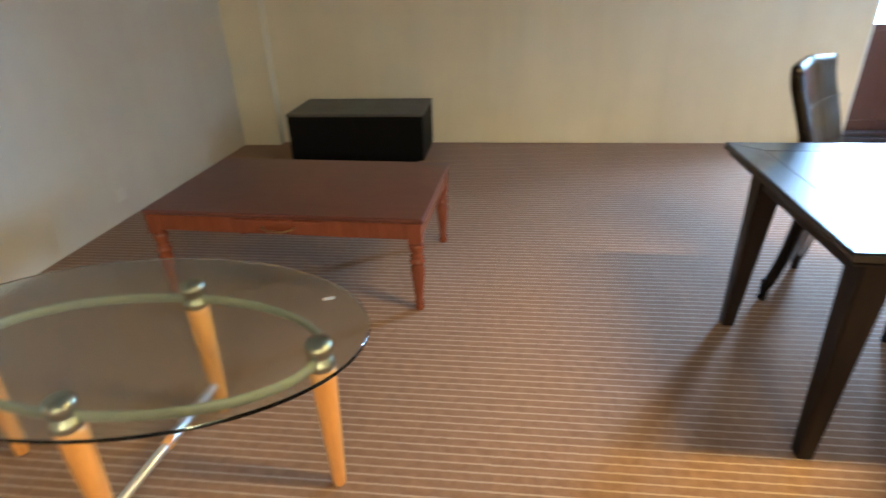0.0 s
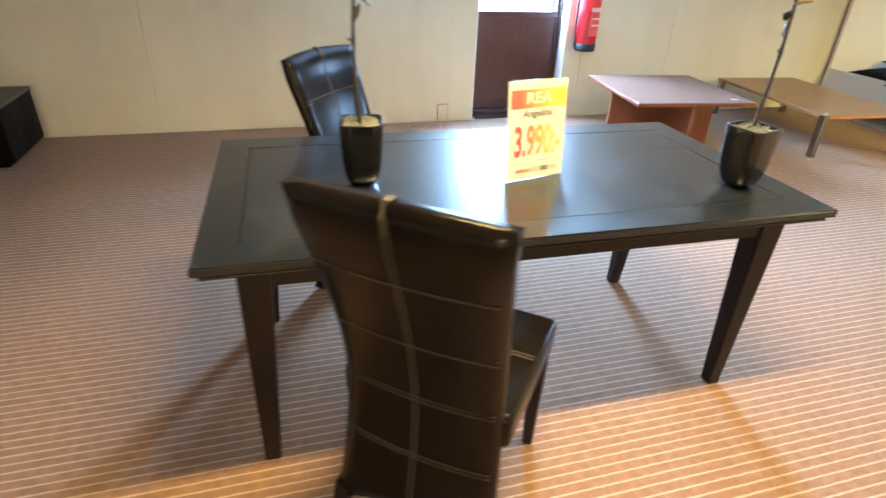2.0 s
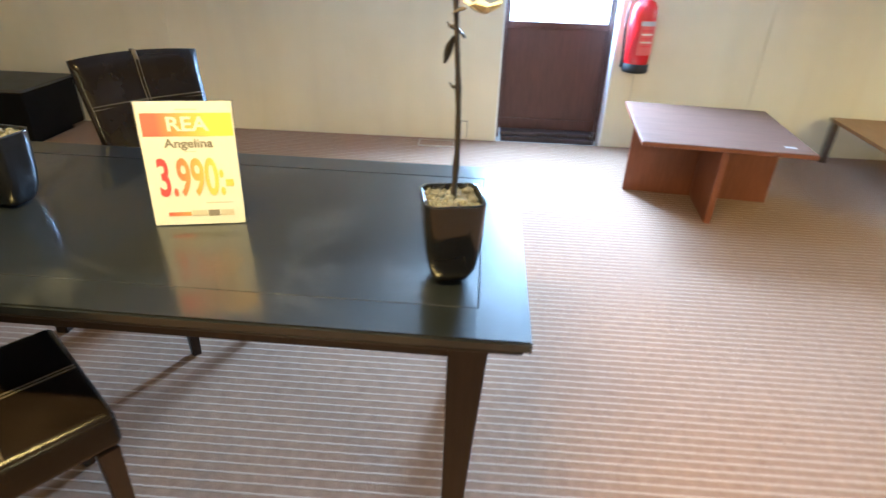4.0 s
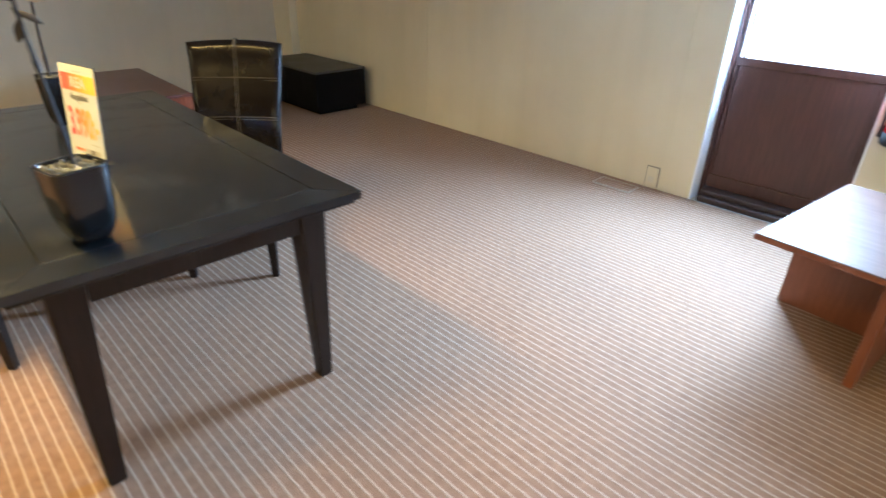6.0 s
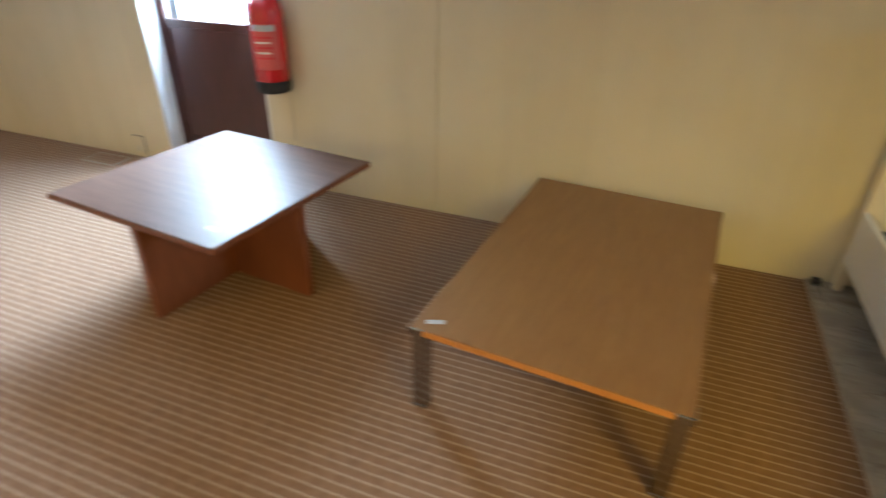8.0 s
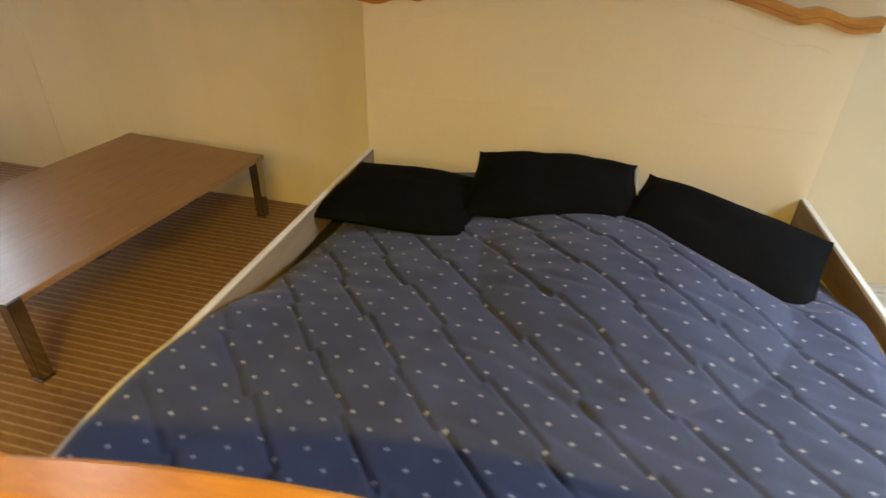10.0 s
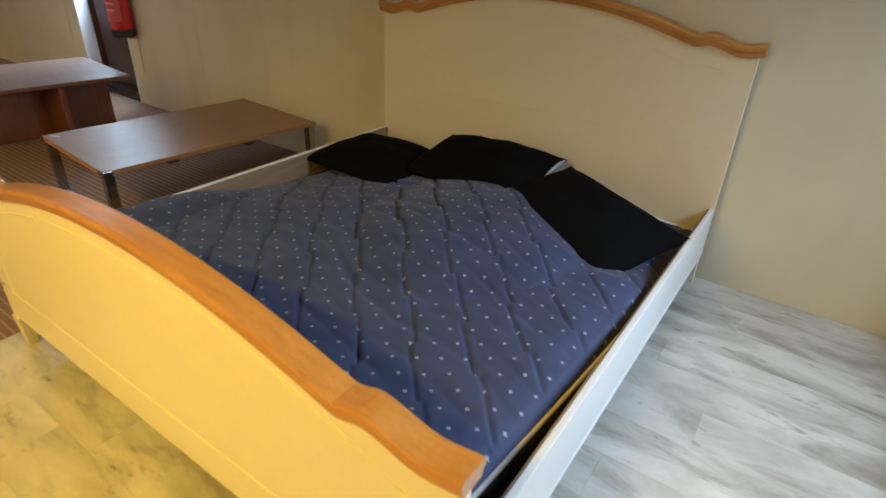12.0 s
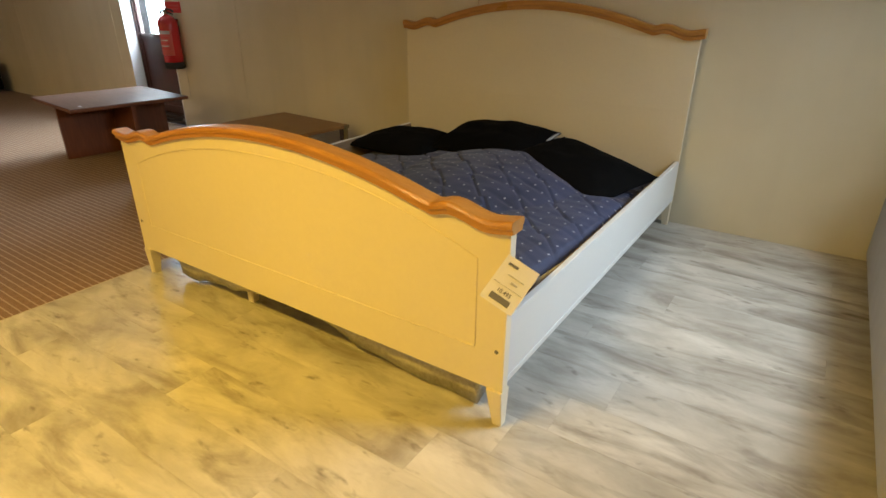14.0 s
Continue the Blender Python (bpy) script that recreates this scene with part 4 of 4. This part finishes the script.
bed = thing("bed_frame", pose(BC, 0, 0), "cream double bed frame with honey pine crest mouldings", "bed")
hw = (BX1 - BX0) / 2
fb = part("footboard", board(0.843, BYF, BYF + 0.032, 0.15, hw, 0.038), M_BED, bed, "arched cream footboard")
part("crest_moulding", cap(0.843, BYF + 0.014, hw + 0.012, 0.075, 0.040), M_CAP, fb, "honey pine moulding")
yb = BYF - 0.0005
part("bead", bead([(-0.885, yb, 0.285), (0.885, yb, 0.285)]), M_BED, fb)
part("bead", bead([(-0.885, yb, 0.285), (-0.885, yb, 0.585)]), M_BED, fb)
part("bead", bead([(0.885, yb, 0.285), (0.885, yb, 0.585)]), M_BED, fb)
part("bead", bead([(-0.885 + 1.77 * i / 48, yb, 0.585 + 0.165 * (1 - (abs(-0.885 + 1.77 * i / 48) / 0.885) ** 2.2)) for i in range(49)]), M_BED, fb)
for s in (-1, 1):
    part("foot", taper_leg(s * (hw - 0.028), BYF + 0.020, 0.012, 0.1495, 0.032, 0.055, 0.002, s, 0), M_BED, fb)
    part("screw_cap", lathe([(0.007, 0), (0.006, 0.002), (0.002, 0.0025)], 12), M_INK, fb).matrix_basis = pose(s * (hw - 0.027), BYF - 0.0002, 0.292, 90)
part("support_leg", taper_leg(-0.33, BYF + 0.10, 0.012, 0.16, 0.035, 0.045), M_BED, bed)
hb = part("headboard", board(1.244, BYH - 0.032, BYH, 0.15, hw - 0.008, 0.050), M_BED, bed, "arched cream headboard")
part("crest_moulding", cap(1.244, BYH - 0.018, hw + 0.014, 0.07, 0.052), M_CAP, hb, "honey pine moulding")
yh = BYH - 0.0325
part("bead", bead([(-hw + 0.04, yh, 0.69), (hw - 0.04, yh, 0.69)], 0.0014), M_BED, hb)
part("bead", bead([(-0.88 + 1.76 * i / 48, yh, crest(-0.88 + 1.76 * i / 48, 1.244) - 0.13) for i in range(49)], 0.0014), M_BED, hb)
for s in (-1, 1):
    part("foot", taper_leg(s * (hw - 0.036), BYH - 0.018, 0.012, 0.1495, 0.032, 0.05, 0.002, s, 0), M_BED, hb)
    rail = part("side_rail", box(s * (hw - 0.015) - 0.011, s * (hw - 0.015) + 0.011, BYF + 0.0325, BYH - 0.0325, 0.165, 0.407, 0.003), M_BED_SIDE, bed, "white painted side rail")
    # tan strip along the inner side of the rail
    part("inner_face", box(s * (hw - 0.0295) - 0.003, s * (hw - 0.0295) + 0.003, BYF + 0.036, BYH - 0.036, 0.275, 0.403, 0.001, 1), M_TAN, rail, "tan inner face")
    part("bead", box(s * (hw - 0.0035) - 0.0025, s * (hw - 0.0035) + 0.0025, BYF + 0.034, BYH - 0.034, 0.185, 0.193, 0.001, 1), M_BED_SIDE, rail)
for x, y in ((-0.42, BYF + 0.30), (0.0, -1.15), (0.42, BYF + 0.9)):
    part("support_leg", taper_leg(x, y, 0.012, 0.1995, 0.034, 0.038, 0.002), M_CAP, bed, "pale wooden support leg")
part("base", box(-hw + 0.03, hw - 0.03, BYF + 0.035, BYH - 0.035, 0.20, 0.27), M_SLAT, bed, "black slatted base cloth")


def mattress():
    """Soft quilted mattress: stepped diagonal creases, loose wrinkles, one edge riding up on the rail."""
    nx, ny = 250, 270
    y0, y1 = -1.05, 1.03
    bm = bmesh.new()
    grid = []

    def smooth(a, b, v):
        u = min(1.0, max(0.0, (v - a) / (b - a)))
        return u * u * (3 - 2 * u)

    def crease(u, w):
        f = abs((u % 1.0) - 0.5) * 2
        return 1 - max(0.0, (f - 1 + w) / w) ** 1.3
    for i in range(nx + 1):
        col = []
        for j in range(ny + 1):
            v = j / ny
            y = y0 + (y1 - y0) * v
            x0 = -0.935 + 0.03 * smooth(0.1, 0.55, y)
            x1 = 0.872 + 0.076 * min(1.0, 1.9 * v)
            x = x0 + (x1 - x0) * i / nx
            ex, ey = 1 - abs(2 * i / nx - 1), 1 - abs(2 * j / ny - 1)
            edge = min(1, ex * 9) ** 0.5 * min(1, ey * 9) ** 0.5
            w = noise.noise(Vector((x * 1.3, y * 1.3, 2.0)))
            lean = 0.10 * max(0.0, 0.1 - x)
            across = x * 0.745 + (0.667 - lean) * y
            along = x * 0.667 - 0.745 * y
            band = math.floor(across / 0.167 + 0.5)
            step = math.floor(along / 0.24 + 0.37 * band)
            u = across / 0.167 + 0.10 * ((step % 2) - 0.5) + 0.06 * noise.noise(Vector((x * 4, y * 4, 7)))
            c1 = crease(u, 0.10)
            mid = max(0.0, 1 - ((x - 0.35) / 0.70) ** 2) * max(0.0, 1 - ((y + 0.40) / 0.75) ** 2)
            c2 = crease((x * 0.30 + y * 0.95) / 0.105 + 0.55 * noise.noise(Vector((x * 3, y * 3, 3))), 0.5)
            c2 = 1 - (1 - c2) * mid * max(0.0, 0.35 + noise.noise(Vector((x * 5, y * 7, 11.0))))
            wr = noise.noise(Vector((x * 9 + 3, y * 15, 1.0)))
            calm = min(1.0, ex * 30)
            z = 0.335 + 0.04 * edge + 0.012 * w + calm * (0.0115 * c1 + 0.013 * c2 + 0.005 * wr)
            z += 0.085 * max(0, 1 - ((x - 0.22) ** 2 / 0.24 + (y - 0.30) ** 2 / 0.42))
            z -= 0.075 * smooth(-0.30, 0.25, y) * max(0.0, 1 - i / 80)
            z -= 0.085 * max(0.0, 1 - ((x - 0.76) ** 2 + (y - 0.66) ** 2) / 0.22)
            z -= 0.045 * max(0.0, 1 - ((x - 0.95) ** 2 + (y - 1.0) ** 2) / 0.12)
            over = max(0.0, 1 - ((y + 0.62) / 0.50) ** 2) * max(0.0, 1 - i / 24)
            x -= 0.055 * over
            z += 0.068 * over
            col.append(bm.verts.new((x, y, z)))
        grid.append(col)
    for i in range(nx):
        for j in range(ny):
            bm.faces.new((grid[i][j], grid[i + 1][j], grid[i + 1][j + 1], grid[i][j + 1]))
    rim = [grid[i][0] for i in range(nx)] + [grid[nx][j] for j in range(ny)] + [grid[i][ny] for i in range(nx, 0, -1)] + [grid[0][j] for j in range(ny, 0, -1)]
    low = [bm.verts.new((max(v.co.x, -0.935), v.co.y, 0.271)) for v in rim]
    for k in range(len(rim)):
        a = (k + 1) % len(rim)
        bm.faces.new((rim[k], low[k], low[a], rim[a]))
    bm.faces.new(low)
    co = [v.co.copy() for v in rim]
    line = [sum((co[(k + q) % len(co)] for q in range(-6, 7)), Vector()) / 13 + Vector((0, 0, 0.005)) for k in range(0, len(co), 4)]
    ob = thing("mattress", pose(BC, -1.13, 0), "blue quilted mattress with small white dots, rumpled", "mattress")
    part("cover", bm, M_TICK, ob, "", True)
    part("piping", tube(line, 0.0075, 6, None, True), M_PIPING, ob, "white edge piping", True)
    return ob


mattress()


def pillow(m, lx, ly, lz, seed):
    bm = bmesh.new()
    n = 22
    top, bot = {}, {}
    for i in range(n + 1):
        for j in range(n + 1):
            u, v = -1 + 2 * i / n, -1 + 2 * j / n
            body = max(0.0, (1 - abs(u) ** 2.6) * (1 - abs(v) ** 2.6)) ** 0.62
            pin = 1 - 0.09 * (1 - abs(u) ** 3) * abs(v) ** 3
            pin2 = 1 - 0.045 * (1 - abs(v) ** 3) * abs(u) ** 3
            x, y = lx * u * pin2, ly * v * pin
            wr = noise.noise(Vector((u * 2 + seed, v * 2, seed))) * 0.25 + noise.noise(Vector((u * 6, v * 6 + seed, 1))) * 0.06
            top[i, j] = bm.verts.new((x, y, lz * (body * (1 + wr)) + 0.004))
            bot[i, j] = bm.verts.new((x, y, -0.55 * lz * body - 0.004))
    for i in range(n):
        for j in range(n):
            q = ((i, j), (i + 1, j), (i + 1, j + 1), (i, j + 1))
            bm.faces.new([top[k] for k in q])
            bm.faces.new([bot[k] for k in q[::-1]])
    rim = [(i, 0) for i in range(n)] + [(n, j) for j in range(n)] + [(i, n) for i in range(n, 0, -1)] + [(0, j) for j in range(n, 0, -1)]
    for a, b in zip(rim, rim[1:] + rim[:1]):
        bm.faces.new((top[a], bot[a], bot[b], top[b]))
    ob = solid("pillow", bm, M_PILLOW, "plain black cotton pillow lying by the headboard", "pillow", m, "", True, "pillows on the bed")
    return ob


pillow(pose(4.190, -0.515, 0.385, 3, 0, -4), 0.330, 0.262, 0.072, 1)
middle = pillow(pose(4.775, -0.385, 0.450, 9, -1, 1), 0.345, 0.245, 0.092, 4)
part("hem", tube([(0.333, 0.0, 0.012), (0.331, 0.09, 0.014), (0.335, 0.18, 0.010), (0.341, 0.225, 0.006)], [0.004, 0.008, 0.008, 0.004], 8), M_SOFA, middle, "grey open hem", True)
pillow(pose(5.392, -0.570, 0.412, 7, 7, -21), 0.356, 0.268, 0.082, 9)

# card tag on the bed corner
tag = thing("price_tag", pose(5.864, -2.262, 0.567, -46, 24, 6), "cream paper price tag hanging from the bed corner", "price tag")
part("card", box(-0.05, 0.05, -0.0006, 0.0006, -0.07, 0.07, 0.0002, 1), M_TAG, tag)
for x0, x1, z0, z1, mt in ((-0.035, -0.005, 0.045, 0.053, M_INK), (-0.02, 0.03, 0.02, 0.023, M_INK_LIGHT), (0.0, 0.02, 0.002, 0.008, M_INK_LIGHT), (-0.045, 0.045, -0.012, -0.0105, M_INK_LIGHT), (-0.03, 0.03, -0.058, -0.04, M_INK)):
    part("print_bar", box(x0, x1, -0.0016, -0.0009, z0, z1), mt, tag)
text_mesh("10.495", 0.016, 0.0, -0.028, M_INK, "price", tag, -0.0012)
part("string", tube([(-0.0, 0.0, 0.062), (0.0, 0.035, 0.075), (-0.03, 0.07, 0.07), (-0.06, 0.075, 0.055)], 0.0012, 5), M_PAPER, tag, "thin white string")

# plastic-wrapped bundles under the bed
def plastic_sack(x0, x1, y0, depth, seed, heights, label):
    """A crumpled bag: heights gives its front edge from end to end."""
    bm = bmesh.new()
    nx, ny = 60, 20
    tops, lows = [], []
    for i in range(nx + 1):
        u = i / nx
        f = u * (len(heights) - 1)
        k = min(int(f), len(heights) - 2)
        h = heights[k] + (heights[k + 1] - heights[k]) * (f - k)
        x = x0 + (x1 - x0) * u
        trow, brow = [], []
        for j in range(ny + 1):
            v = j / ny
            y = y0 + depth * v + 0.012 * math.sin(9 * u + seed) ** 2
            wr = noise.noise(Vector((x * 9, y * 7, seed))) + 0.5 * abs(noise.noise(Vector((x * 26, y * 22, seed))))
            hang = (h - 0.018) * max(0.0, 1 - 3.0 * v)
            trow.append(bm.verts.new((x, y, 0.128 + 0.016 * wr)))
            brow.append(bm.verts.new((x, y + 0.01, max(0.0145, 0.128 - hang - 0.012 + 0.010 * wr if v < 0.25 else 0.09))))
        tops.append(trow)
        lows.append(brow)
    for i in range(nx):
        for j in range(ny):
            bm.faces.new((tops[i][j], tops[i + 1][j], tops[i + 1][j + 1], tops[i][j + 1]))
            bm.faces.new((lows[i][j], lows[i][j + 1], lows[i + 1][j + 1], lows[i + 1][j]))
    rim = [(i, 0) for i in range(nx)] + [(nx, j) for j in range(ny)] + [(i, ny) for i in range(nx, 0, -1)] + [(0, j) for j in range(ny, 0, -1)]
    for a, b in zip(rim, rim[1:] + rim[:1]):
        bm.faces.new((tops[a[0]][a[1]], lows[a[0]][a[1]], lows[b[0]][b[1]], tops[b[0]][b[1]]))
    ob = thing("plastic_sack", pose(BC, 0, 0), label, "sack", "sacks under the bed")
    part("sheet", bm, M_PLASTIC, ob, "", True)
    return ob


plastic_sack(0.05, 0.875, BYF + 0.036, 0.9, 0.0, (0.02, 0.05, 0.085, 0.105, 0.112, 0.114), "crumpled grey plastic sack sagging under the bed")
plastic_sack(-0.80, -0.02, BYF + 0.036, 0.9, 5.0, (0.10, 0.095, 0.07, 0.055, 0.03, 0.02), "flat grey plastic sack pushed under the bed")

# grey upholstered piece under the window
sofa = thing("sofa", pose(6.80, -0.02, 0), "light grey upholstered sofa on dark wooden feet", "sofa")
part("body", box(0.0, 0.55, -1.95, -0.07, 0.07, 0.42, 0.03, 4), M_SOFA, sofa, "", True)
part("arm", box(0.0, 0.55, -0.22, -0.07, 0.4205, 0.60, 0.04, 4), M_SOFA, sofa, "", True)
part("arm", box(0.0, 0.55, -1.95, -1.80, 0.4205, 0.60, 0.04, 4), M_SOFA, sofa, "", True)
part("backrest", box(0.36, 0.55, -1.799, -0.221, 0.4205, 0.74, 0.04, 4), M_SOFA, sofa, "", True)
for x in (0.05, 0.50):
    for y in (-0.105, -1.91):
        part("foot", taper_leg(x, y, 0.012, 0.075, 0.035, 0.05), M_FOOT, sofa, "dark wooden foot")

pl = thing("power_plug", pose(3.80, -0.045, 0.012), "small dark plug and cable by the wall", "plug")
part("plug_body", box(-0.02, 0.02, -0.02, 0.02, 0.0, 0.03, 0.006), M_BLACK_RUB, pl)
part("cable", tube([(0.0, -0.02, 0.01), (0.01, -0.10, 0.006), (0.03, -0.18, 0.005), (0.12, -0.215, 0.005)], 0.004, 6), M_INK_LIGHT, pl, "thin grey cable", True)

# ---- laminate platform of single planks ----
PX0, PX1, PW, ROWS = 3.772, XE - 0.005, 0.193, 25
PY1 = -ROWS * PW
platform = solid("floor_platform", box(PX0, PX1, PY1, -0.001, 0.0005, 0.0045), M_LAM_EDGE, "grey oak laminate flooring laid on the carpet", "floor", kind="structure")
part("edge_strip", box(PX0 - 0.012, PX0 - 0.0005, PY1, -0.001, 0.0005, 0.011, 0.002), M_LAM_EDGE, platform)
lengths = {}
for r in range(ROWS):
    x = PX0 + 0.001
    first = (0.62, 1.02, 0.34, 0.80)[r % 4] if r != 10 else 0.9
    k = 0
    while x < PX1 - 0.01:
        L = min(first if k == 0 else 1.285, PX1 - x)
        key = round(L, 3)
        if key not in lengths:
            b = bmesh.new()
            add_box(b, 0, L - 0.0003, -PW + 0.0003, 0, 0, 0.0075, 0.0003, 1)
            me = bpy.data.meshes.new("plank")
            b.to_mesh(me)
            b.free()
            me.materials.append(M_LAM)
            lengths[key] = me
        ob = new("plank", lengths[key])
        ob.location = (x, -0.002 - r * PW, 0.0046)
        ob.parent = platform
        x += L
        k += 1
